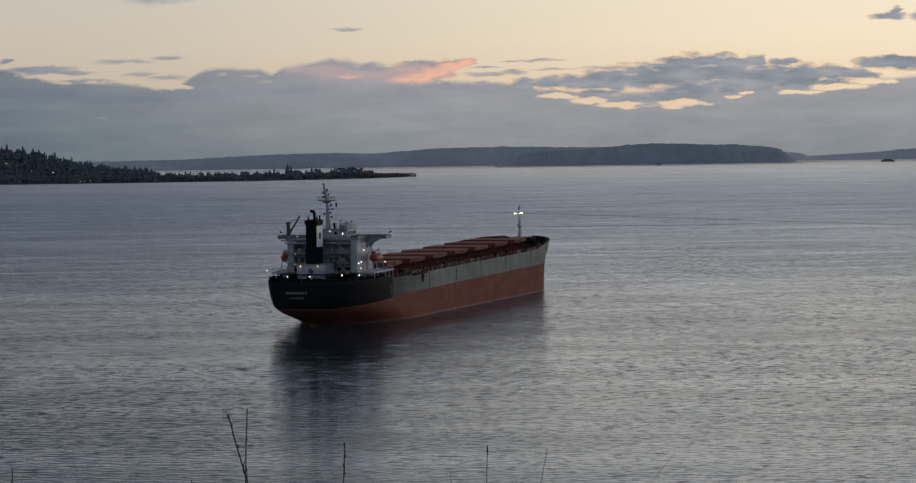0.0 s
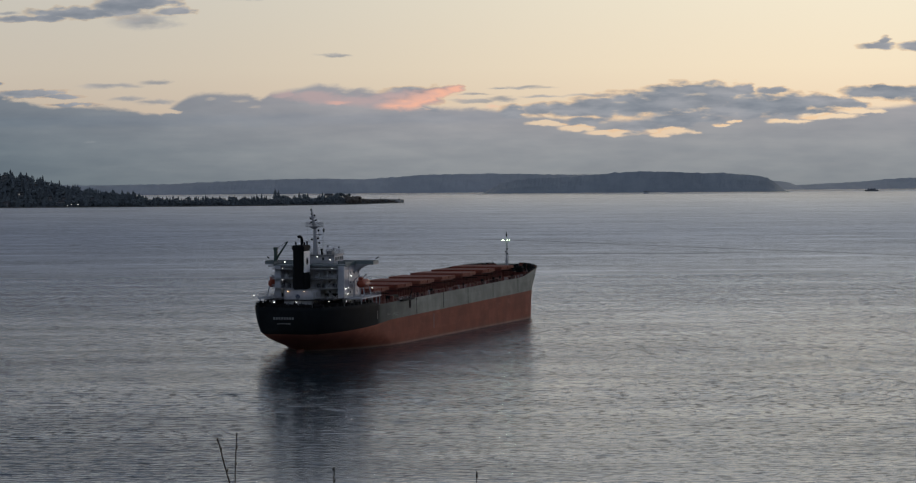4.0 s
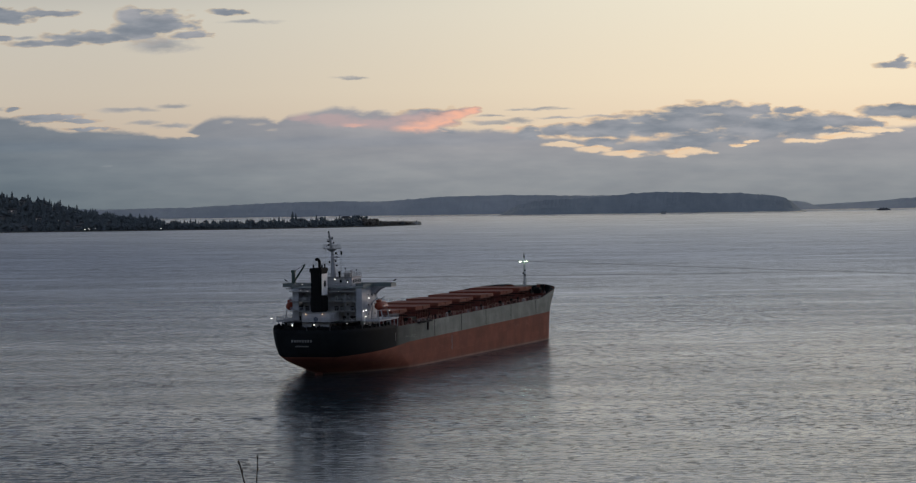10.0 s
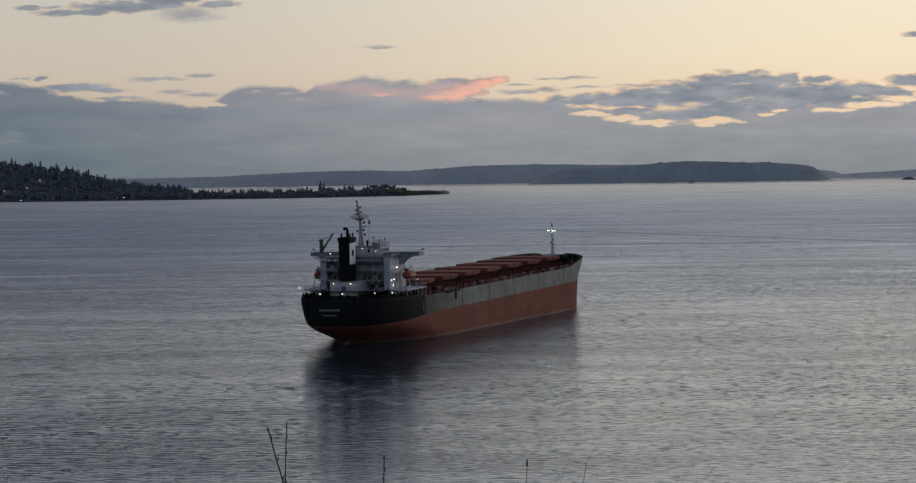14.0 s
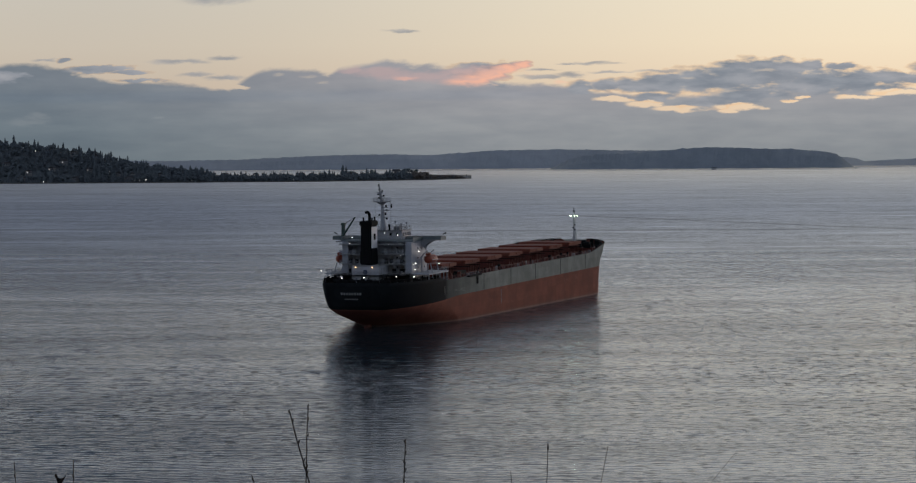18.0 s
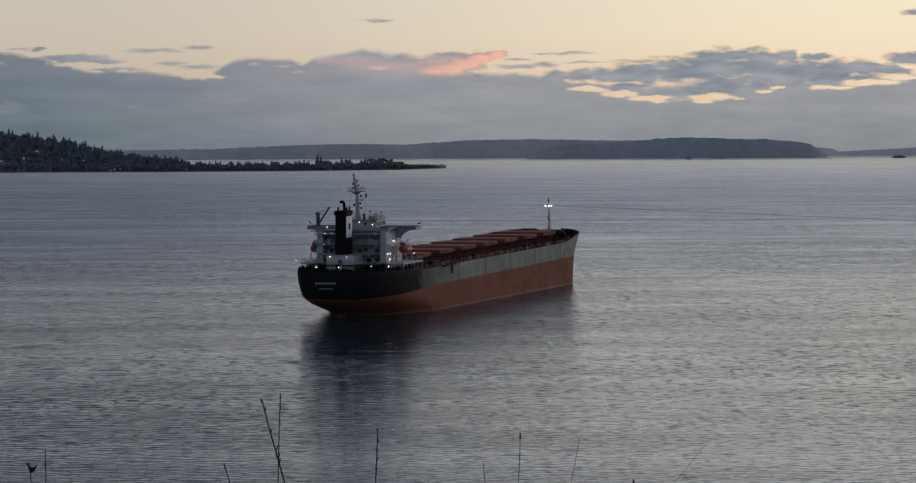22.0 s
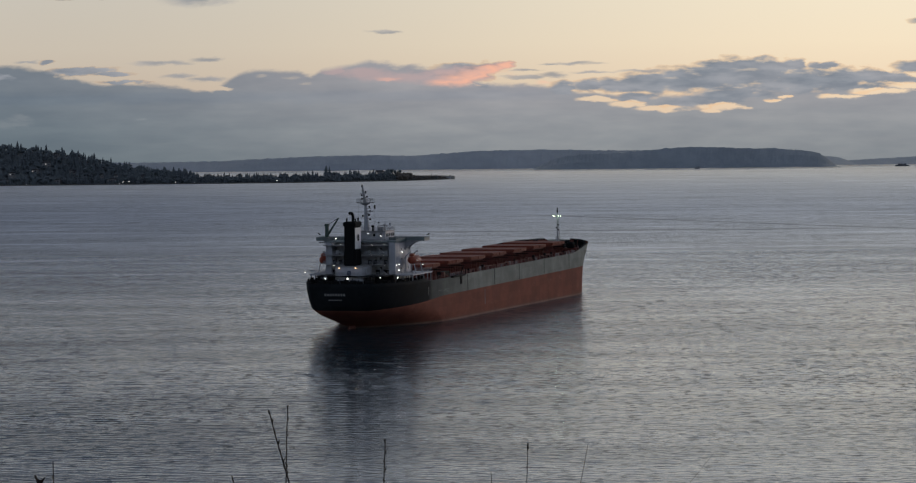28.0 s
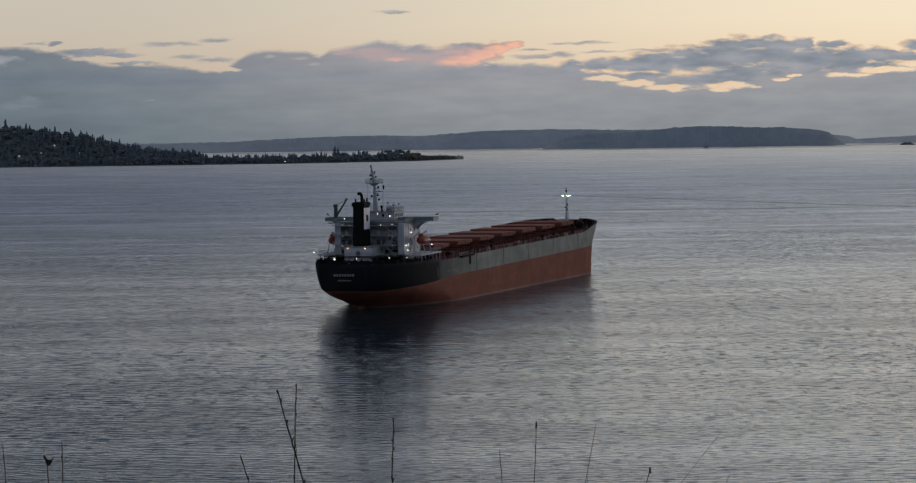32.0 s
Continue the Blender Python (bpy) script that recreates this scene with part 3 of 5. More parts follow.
def hull_mesh():
    bm = fresh()
    us = [0, 0.004, 0.012, 0.022, 0.035, 0.05, 0.07, 0.095, 0.12, 0.150, 0.1505, 0.2, 0.3, 0.4, 0.5, 0.6, 0.7, 0.8, 0.83, 0.855, 0.875, 0.9, 0.92, 0.94, 0.955, 0.968, 0.979, 0.988, 0.994, 0.998, 1.0]
    sides = []
    for sgn in (1, -1):
        grid = []
        for u in us:
            col = []
            for z in HULL_Z + (99,):
                s0, e0 = stern(min(z, DECK)), stem(min(z, DECK))
                a = s0 + u * (e0 - s0)
                zz = z
                if z == 99:
                    zz = sheer(a)
                    e1 = stem(zz)
                    a = s0 + u * (e1 - s0)
                col.append(bm.verts.new((sgn * half_breadth(a, zz), a, zz)))
            grid.append(col)
        for i in range(len(us) - 1):
            for j in range(len(HULL_Z)):
                q = (grid[i][j], grid[i + 1][j], grid[i + 1][j + 1], grid[i][j + 1])
                bm.faces.new(q if sgn > 0 else q[::-1])
        sides.append(grid)
    for j in range(len(HULL_Z)):
        bm.faces.new((sides[1][0][j], sides[0][0][j], sides[0][0][j + 1], sides[1][0][j + 1]))
    bmesh.ops.remove_doubles(bm, verts=bm.verts, dist=0.01)
    bmesh.ops.recalc_face_normals(bm, faces=bm.faces)
    bmesh.ops.solidify(bm, geom=list(bm.faces), thickness=0.12)
    return bm


def hull_paint():
    n = Nodes("hull_paint")
    c = n.coord()
    x, a, z = n.split(c)
    z = n.math("SUBTRACT", z, n.math("MULTIPLY", a, RISE))
    streak = n.noise(n.coord((1.0, 0.9, 0.07)), 0.9, 5, 0.65)
    blot = n.noise(c, 0.12, 5, 0.6)
    edge = n.math("MULTIPLY", n.math("SUBTRACT", n.noise(c, 0.8, 3, 0.5), 0.5), 0.12)
    plates = n.noise(n.vec("MULTIPLY", n.vec("FLOOR", n.vec("MULTIPLY", n.join(0.0, a, z), (1, 0.11, 0.45))), (1, 1, 1)), 7.7, 0, 0.5)
    grey = n.mix(n.span(blot, 0.35, 0.7), (0.225, 0.238, 0.214), (0.325, 0.336, 0.300))
    grey = n.mix(n.math("MULTIPLY", n.span(streak, 0.5, 0.75), 0.14), grey, (0.13, 0.115, 0.09))
    grey = n.mix(n.span(n.math("ADD", a, n.math("MULTIPLY", blot, 24.0)), 36.0, 92.0, 0.84, 0.0), grey, (0.044, 0.051, 0.049))
    black = n.mix(n.span(blot, 0.4, 0.7), (0.009, 0.011, 0.013), (0.017, 0.020, 0.022))
    red = n.mix(n.span(blot, 0.3, 0.7), (0.195, 0.068, 0.048), (0.275, 0.105, 0.072))
    scuff = n.noise(n.coord((1.0, 0.35, 1.1)), 0.5, 6, 0.7)
    red = n.mix(n.span(scuff, 0.52, 0.72, 0.0, 0.45), red, (0.33, 0.145, 0.10))
    grey = n.mix(n.span(scuff, 0.55, 0.75, 0.0, 0.4), grey, (0.12, 0.125, 0.115))
    red = n.mix(n.math("MULTIPLY", n.span(streak, 0.46, 0.74), 0.10), red, (0.085, 0.045, 0.035))
    # slime near the waterline
    wl = n.math("SUBTRACT", z, n.math("SUBTRACT", 7.2, n.math("MULTIPLY", a, 0.0116)))
    red = n.mix(n.span(n.math("ADD", wl, n.math("MULTIPLY", blot, 1.2)), 1.9, 0.9, 0.0, 0.4), red, (0.20, 0.115, 0.09))
    red = n.mix(n.math("MULTIPLY", n.span(wl, 0.65, 0.35), n.span(blot, 0.3, 0.6, 0.2, 0.55)), red, (0.34, 0.25, 0.21))
    # rust runs and rubbed patches on the grey strake
    run = n.noise(n.coord((1.0, 1.6, 0.05)), 0.8, 4, 0.7)
    grey = n.mix(n.span(run, 0.58, 0.72, 0.0, 0.35), grey, (0.16, 0.09, 0.055))
    rub = n.noise(n.coord((1.0, 0.16, 1.4)), 0.5, 6, 0.7)
    grey = n.mix(n.span(rub, 0.56, 0.68, 0.0, 0.5), grey, (0.31, 0.33, 0.31))
    top = n.mix(n.span(n.math("ADD", a, n.math("MULTIPLY", n.math("SUBTRACT", blot, 0.5), 3.0)), 32.4, 28.6), grey, black)
    line = n.span(a, -3.0, 42.0, 12.7, 14.42, False)
    low = n.span(n.math("SUBTRACT", n.math("ADD", z, edge), line), 0.03, -0.03)
    col = n.mix(low, top, red)
    col = n.mix(1.0, col, n.mix(n.span(plates, 0.3, 0.7), (0.93, 0.93, 0.93), (1.06, 1.06, 1.06)), "MULTIPLY")
    return n.set(Base_Color=col, Roughness=n.span(blot, 0.3, 0.7, 0.66, 0.82), Specular_IOR_Level=0.05, Normal=n.bump(blot, 0.12, 0.03))


RED = paint("oxide_deck", (0.115, 0.029, 0.020), 0.7, 0.35, (0.06, 0.03, 0.02), 0.25)
RUST = paint("hatch_oxide", (0.190, 0.042, 0.025), 0.75, 0.4, (0.07, 0.04, 0.03), 0.18)
WHITE = paint("ship_white", (0.385, 0.405, 0.445), 0.5, 0.22, (0.30, 0.24, 0.19), 0.4)
DARK = paint("black_steel", (0.007, 0.008, 0.009), 0.75, 0.1, (0.02, 0.017, 0.014), 0.5, 0.0, 0.12)
GREY = paint("grey_steel", (0.30, 0.31, 0.32), 0.5, 0.2, (0.12, 0.10, 0.08), 0.5)
PALE = paint("pale_grey_steel", (0.46, 0.47, 0.48), 0.5, 0.2, (0.2, 0.17, 0.14), 0.5)
TEAL = paint("teal_grey_steel", (0.14, 0.178, 0.182), 0.5, 0.2, (0.1, 0.09, 0.08), 0.5)
GREEN = paint("crane_green", (0.05, 0.085, 0.075), 0.5, 0.2, (0.03, 0.025, 0.02), 0.5)
ORANGE = paint("lifeboat_orange", (0.25, 0.050, 0.024), 0.45, 0.15, (0.15, 0.06, 0.03), 0.6)
GLASS = Nodes("ship_glass").set(Base_Color=(0.012, 0.015, 0.018, 1), Roughness=0.08, IOR=1.5)
LAMP = glow("deck_lamp", (1.0, 0.95, 0.88), 6.0)
AMBER = glow("amber_lamp", (1.0, 0.60, 0.30), 4.0)
FLOOD = glow("flood_lamp", (0.76, 1.0, 0.62), 14.0)

rust_nodes = RUST.node_tree
vary = rust_nodes.nodes.new("ShaderNodeObjectInfo")
tone = rust_nodes.nodes.new("ShaderNodeMix")
tone.data_type, tone.blend_type = "RGBA", "MIX"
span = rust_nodes.nodes.new("ShaderNodeMapRange")
span.inputs[3].default_value, span.inputs[4].default_value = 0.0, 0.35
rust_nodes.links.new(vary.outputs["Random"], span.inputs[0])
rust_nodes.links.new(span.outputs[0], tone.inputs[0])
skin = rust_nodes.nodes["Principled BSDF"].inputs["Base Color"]
rust_nodes.links.new(skin.links[0].from_socket, tone.inputs[6])
tone.inputs[7].default_value = (0.25, 0.10, 0.068, 1)
rust_nodes.links.new(tone.outputs[2], skin)

hull = part("hull", hull_mesh(), hull_paint(), SHIP, "black, grey and rust-red painted steel hull", True)


def plan(z, a0, a1, step=4.0, inset=0.15):
    ys = np.arange(a0, a1 + 0.01, step)
    r = [(half_breadth(a, z) - inset, float(a)) for a in ys]
    return r + [(-b, a) for b, a in r[::-1]]


bm = prism(fresh(), plan(DECK, -2.0, 206, 2.5), DECK - 0.35, DECK - 0.05)
part("main_deck", bm, RED, SHIP, "red oxide steel deck")
bm = prism(fresh(), plan(DECK + 1, 203, 225.2, 1.2, 0.3), DECK - 0.3, DECK + 1.1)
part("forecastle_deck", bm, RED, SHIP, "red oxide forecastle deck")

# red lining of the forecastle bulwark
for s in (-1, 1):
    bm = fresh()
    prev = None
    for a in np.arange(190.0, 225.6, 1.1):
        row = [bm.verts.new((s * max(0.05, half_breadth(a, min(z, 22.2)) - 0.2), float(a), z)) for z in (DECK - 0.2, max(DECK, sheer(a) + 0.22))]
        if prev:
            bm.faces.new((prev[0], row[0], row[1], prev[1]))
        prev = row
    bmesh.ops.solidify(bm, geom=list(bm.faces), thickness=0.05)
    part("bulwark_lining", bm, RUST, SHIP)

# seven hatches
HATCH_A = [54.5 + 23.2 * k for k in range(7)]


def hatch_meshes():
    co = box(fresh(), -8.4, 8.4, -7.0, 7.0, 0, 2.75)
    for s in (-1, 1):
        for i in range(9):
            box(co, s * 8.4 - 0.35 * (s < 0), s * 8.4 + 0.35 * (s > 0), -6.8 + i * 1.7 - 0.08, -6.8 + i * 1.7 + 0.08, 0, 2.45)
    cv = box(fresh(), -9.0, 9.0, -7.5, -0.06, 0, 1.0, 0.10)
    for i in range(5):
        box(cv, -9.06, 9.06, -7.1 + 1.65 * i, -6.95 + 1.65 * i, 0.1, 0.9)
    return co, cv


for i, a in enumerate(HATCH_A):
    if i == 0:
        co, cv = hatch_meshes()
        c0 = part("hatch_coaming", co, RED, SHIP)
        v0 = part("hatch_cover", cv, RUST, SHIP, "rusty red steel hatch cover")
        c0.location = (0, a, DECK - 0.05)
        v0.location = (0, a, DECK + 2.72)
    else:
        share("hatch_coaming", c0, Matrix.Translation((0, a, DECK - 0.05)), SHIP)
        tagged(share("hatch_cover", v0, Matrix.Translation((0, a, DECK + 2.72)), SHIP), "rusty red steel hatch cover")
    tagged(share("hatch_cover", v0, Matrix.Translation((0, a, DECK + 2.72)) @ pose(0, 0, 0, 0, 0, 180), SHIP), "rusty red steel hatch cover")

# accommodation block
ACC_B, ACC0, ACC1 = 10.6, 15.0, 29.0
TIERS = (22.25, 25.0, 27.8, 30.6)


def rail(bm, pts, h=1.05, step=1.6, r=0.035, bars=3):
    """Guard rail along a line of points."""
    for p, q in zip(pts, pts[1:]):
        p, q = Vector(p), Vector(q)
        n = max(1, round((q - p).length / step))
        for i in range(n + 1):
            c = p.lerp(q, i / n)
            rod(bm, c, c + Vector((0, 0, h)), r, seg=4)
        for k in range(bars):
            z = Vector((0, 0, h * (k + 1) / bars))
            rod(bm, p + z, q + z, r, seg=4)
    return bm


def lamps(parent, spots, mat=None, r=0.17):
    """Deck lamps: a grey bracket box and a glowing bulb each."""
    for x, y, z in spots:
        holder = part("lamp", box(fresh(), x - 0.16, x + 0.16, y, y + 0.3, z - 0.1, z + 0.26, 0.03), GREY, parent)
        part("bulb", ball(fresh(), (x, y - 0.08, z - 0.12), r * 0.9), mat or LAMP, holder, "lit deck lamp")


bm = box(fresh(), -ACC_B, ACC_B, ACC0 + 4.0, ACC1, DECK - 0.05, 31.4, 0.08)
house = part("accommodation", bm, WHITE, SHIP, "white painted steel deckhouse of five tiers")
# side fins that frame the open stair galleries
for s in (-1, 1):
    bm = box(fresh(), min(s * 8.7, s * 10.6), max(s * 8.7, s * 10.6), ACC0, ACC0 + 3.98, 22.26, 31.4, 0.05)
    part("stair_tower", bm, WHITE, house)
for i, z in enumerate(TIERS[1:]):
    half = 10.9
    bm = box(fresh(), -half, 8.65, 13.4, ACC0 + 3.98, z - 0.12, z + 0.06, 0.02)
    part("gallery", bm, GREY, house)
    part("railing", rail(fresh(), ((-half, 16.4, z), (-half, 13.45, z), (-3.1, 13.45, z))), WHITE, house)
    part("railing", rail(fresh(), ((1.8, 13.45, z), (8.6, 13.45, z))), WHITE, house)
# doors and windows on the aft and starboard walls
for k, z in enumerate((19.4, 22.3, 25.1, 27.9)):
    for x in (-7.9, 3.4, 6.4):
        part("door", box(fresh(), x - 0.42, x + 0.42, ACC0 + 3.9, ACC0 + 4.01, z, z + 1.95, 0.03), GREY, house, "grey weathertight door")
    for x in (-9.6, -5.4, 4.9):
        w = part("window", box(fresh(), x - 0.38, x + 0.38, ACC0 + 3.93, ACC0 + 4.02, z + 1.05, z + 1.85, 0.04), GREY, house)
        part("pane", box(fresh(), x - 0.29, x + 0.29, ACC0 + 3.90, ACC0 + 3.94, z + 1.14, z + 1.76), GLASS, w)
    for y in (20.6, 23.6, 26.6):
        for s in (-1, 1):
            x = s * ACC_B
            w = part("window", box(fresh(), x - 0.05, x + 0.05, y - 0.27, y + 0.27, z + 1.1, z + 1.7, 0.03), GREY, house)
            part("pane", box(fresh(), x + s * 0.055 - 0.02, x + s * 0.055 + 0.02, y - 0.2, y + 0.2, z + 1.17, z + 1.63), GLASS, w)
# zigzag stairs in the aft gallery
for i, z in enumerate(TIERS[:-1]):
    x0, x1 = (5.0, 8.2) if i % 2 else (8.2, 5.0)
    bm = fresh()
    for y in (13.75, 14.6):
        rod(bm, (x0, y, z), (x1, y, z + 2.75), 0.07, seg=4)
    for k in range(9):
        f = (k + 0.5) / 9
        box(bm, x0 + (x1 - x0) * f - 0.13, x0 + (x1 - x0) * f + 0.13, 13.75, 14.6, z + 2.75 * f - 0.02, z + 2.75 * f + 0.02)
    part("stairway", bm, GREY, house)

# boat deck with pillars, vents and rails
bm = box(fresh(), -15.9, 15.9, 15.0, 33.0, 21.86, 22.24, 0.03)
boat_deck = part("boat_deck", bm, WHITE, SHIP, "white-edged steel boat deck on pillars")
bm = box(fresh(), -10.5, 10.5, 5.5, 14.99, 22.0, 22.22, 0.03)
part("aft_platform", bm, DARK, boat_deck)
for y in (16.0, 19.4, 22.8, 26.2, 29.6, 32.6):
    for s in (-1, 1):
        part("pillar", rod(fresh(), (s * 15.5, y, DECK - 0.05), (s * 15.5, y, 22.0), 0.14), WHITE, boat_deck)
for x, y in ((12.6, 17.5), (13.4, 21.0), (12.4, 24.5), (13.6, 30.8), (-12.9, 18.0), (-13.2, 27.0)):
    bm = rod(fresh(), (x, y, DECK - 0.05), (x, y, DECK + 1.5), 0.32)
    rod(bm, (x, y, DECK + 1.5), (x, y, DECK + 1.95), 0.55, 0.42)
    part("ventilator", bm, WHITE, boat_deck, "white mushroom ventilator")
for s in (-1, 1):
    part("railing", rail(fresh(), ((s * 15.8, 15.1, 22.24), (s * 15.8, 32.9, 22.24), (s * 11, 32.9, 22.24))), GREY, boat_deck)
    part("railing", rail(fresh(), ((s * 10.7, 15.1, 22.24), (s * 15.8, 15.1, 22.24))), GREY, boat_deck)
part("railing", rail(fresh(), ((10.4, 14.8, 22.22), (10.4, 5.6, 22.22), (-10.4, 5.6, 22.22), (-10.4, 14.8, 22.22))), GREY, boat_deck)


def lifeboat(s):
    """Enclosed lifeboat in its davit, on the boat deck."""
    bm = fresh()
    x0, y0, z0 = s * 13.6, 23.6, 26.0
    rows = []
    for i in range(13):
        t = -1 + 2 * i / 12
        w = 1.45 * max(0.0, 1 - abs(t) ** 3.2) ** 0.6 + 0.05
        rows.append([bm.verts.new((x0 + w * math.cos(a), y0 + 3.9 * t, z0 + (1.35 if math.sin(a) > 0 else 1.2) * math.sin(a) * (0.62 + 0.38 * w / 1.5)))
                     for a in (2 * math.pi * k / 14 for k in range(14))])
    for p, q in zip(rows, rows[1:]):
        for k in range(14):
            bm.faces.new((p[k], p[(k + 1) % 14], q[(k + 1) % 14], q[k]))
    bm.faces.new(rows[0][::-1])
    bm.faces.new(rows[-1])
    bmesh.ops.recalc_face_normals(bm, faces=bm.faces)
    boat = part("lifeboat", bm, ORANGE, SHIP, "orange enclosed lifeboat", True)
    part("cockpit", box(fresh(), x0 - 0.7, x0 + 0.7, 20.6, 22.1, 27.0, 28.0, 0.25), ORANGE, boat)
    for y in (21.9, 23.6, 25.3):
        part("porthole", box(fresh(), x0 + s * 1.36 - 0.04, x0 + s * 1.36 + 0.04, y - 0.22, y + 0.22, 26.35, 26.65), GLASS, boat)
    part("keel_band", box(fresh(), x0 - 1.49, x0 + 1.49, 21.0, 26.2, 25.86, 26.0, 0.03), WHITE, boat)
    for y in (20.7, 26.5):
        bm = fresh()
        rod(bm, (s * 11.6, y, 22.24), (s * 11.9, y, 27.2), 0.2)
        rod(bm, (s * 11.9, y, 27.2), (s * 13.6, y, 28.6), 0.18)
        rod(bm, (s * 13.6, y, 28.6), (s * 13.6, y, 27.2), 0.05)
        rod(bm, (s * 15.0, y, 22.24), (s * 14.4, y, 25.0), 0.16)
        part("davit", bm, WHITE, SHIP, "white lifeboat davit")


lifeboat(1)
lifeboat(-1)

# bridge
bm = box(fresh(), -5.8, 5.8, 20.5, 28.6, 31.72, 34.3, 0.1)
wheel = part("wheelhouse", bm, WHITE, SHIP, "white wheelhouse")
bm = box(fresh(), -11.0, 11.0, 15.2, 24.0, 31.42, 31.7, 0.03)
part("bridge_deck", bm, TEAL, wheel)
for s in (-1, 1):
    x0, x1 = sorted((s * 10.92, s * 11.0))
    part("bulwark", box(fresh(), x0, x1, 15.2, 23.55, 31.7, 32.5), TEAL, wheel)
part("railing", rail(fresh(), ((-10.9, 24, 31.7), (-10.9, 15.3, 31.7), (10.9, 15.3, 31.7), (10.9, 24, 31.7))), GREY, wheel)
part("roof", box(fresh(), -6.1, 6.1, 20.0, 29.0, 34.3, 34.5, 0.04), GREY, wheel)
for x in (-4.4, -2.2, 2.4, 4.5):
    w = part("window", box(fresh(), x - 0.36, x + 0.36, 20.42, 20.52, 32.7, 33.8, 0.04), GREY, wheel)
    part("pane", box(fresh(), x - 0.28, x + 0.28, 20.39, 20.43, 32.95, 33.6), GLASS, w)
for s in (-1, 1):
    for y in (22.0, 24.0, 26.0, 27.8):
        w = part("window", box(fresh(), s * 5.8 - 0.05, s * 5.8 + 0.05, y - 0.75, y + 0.75, 32.7, 33.8, 0.04), GREY, wheel)
        part("pane", box(fresh(), s * 5.86 - 0.02, s * 5.86 + 0.02, y - 0.65, y + 0.65, 32.8, 33.7), GLASS, w)
    # open wing with a solid bulwark and a curved bracket below
    x0, x1 = sorted((s * 5.85, s * 16.7))
    wing = part("bridge_wing", box(fresh(), x0, x1, 23.6, 28.4, 31.42, 31.68, 0.03), GREY, SHIP, "grey open bridge wing")
    for y0, y1 in ((23.6, 23.68), (28.32, 28.4)):
        part("bulwark", box(fresh(), x0, x1, y0, y1, 31.68, 32.55), TEAL, wing)
    e0, e1 = sorted((s * 16.62, s * 16.7))
    part("bulwark", box(fresh(), e0, e1, 23.68, 28.32, 31.68, 32.55), TEAL, wing)
    for y in (24.2, 27.6):
        bm = fresh()
        arc = [(s * (10.62 + 5.2 * (1 - math.cos(t)) ** 1.0), 31.42 - 3.4 * (1 - math.sin(t))) for t in (math.pi / 2 * k / 10 for k in range(11))]
        pts = [(s * 10.62, 31.41)] + arc
        lo = [bm.verts.new((x, y - 0.12, z)) for x, z in pts]
        hi = [bm.verts.new((x, y + 0.12, z)) for x, z in pts]
        bm.faces.new(lo)
        bm.faces.new(hi[::-1])
        for i in range(len(pts)):
            k = (i + 1) % len(pts)
            bm.faces.new((lo[k], lo[i], hi[i], hi[k]))
        bmesh.ops.recalc_face_normals(bm, faces=bm.faces)
        part("bracket", bm, WHITE, wing)
    part("searchlight", rod(fresh(), (s * 16.4, 26.5, 33.1), (s * 17.2, 26.9, 33.5), 0.12, 0.2), DARK, wing)

# compass deck gear
bm = rail(fresh(), ((-5.9, 20.2, 34.5), (5.9, 20.2, 34.5), (5.9, 28.8, 34.5), (-5.9, 28.8, 34.5), (-5.9, 20.2, 34.5)))
part("railing", bm, GREY, wheel)
for x, y, h in ((3.2, 22.5, 2.4), (4.4, 24, 1.7), (5.2, 22, 1.6), (5.4, 26, 1.9), (-4.6, 23, 1.8)):
    bm = rod(fresh(), (x, y, 34.5), (x, y, 34.5 + h), 0.07)
    ball(bm, (x, y, 34.5 + h), 0.34, 2)
    part("antenna_dome", bm, WHITE, wheel, "white antenna dome on a post")
for x, y, h in ((5.7, 21, 2.4), (-5.6, 21.5, 2.4), (2.2, 20.6, 1.8)):
    part("whip_aerial", rod(fresh(), (x, y, 34.5), (x, y, 34.5 + h), 0.05, 0.02), DARK, wheel)
bm = box(fresh(), 3.2, 5.0, 21.0, 22.4, 34.5, 35.6, 0.1)
part("locker", bm, GREY, wheel, "grey locker on the compass deck")
bm = fresh()
for x in (3.4, 4.2, 5.0, 5.8):
    rod(bm, (x, 20.6, 34.5), (x, 20.6, 36.0), 0.06, seg=5)
    rod(bm, (x, 23.0, 34.5), (x, 23.0, 36.0), 0.06, seg=5)
for z in (35.2, 35.6, 36.0):
    rod(bm, (3.4, 20.6, z), (5.8, 20.6, z), 0.05, seg=5)
    rod(bm, (3.4, 23.0, z), (5.8, 23.0, z), 0.05, seg=5)
part("aerial_frame", bm, PALE, wheel, "pale pipe frame for aerials")
bm = rod(fresh(), (2.3, 19.6, 34.5), (2.3, 19.6, 35.6), 0.22)
ball(bm, (2.3, 19.6, 35.9), 0.4, 2)
part("magnetic_compass", bm, DARK, wheel)

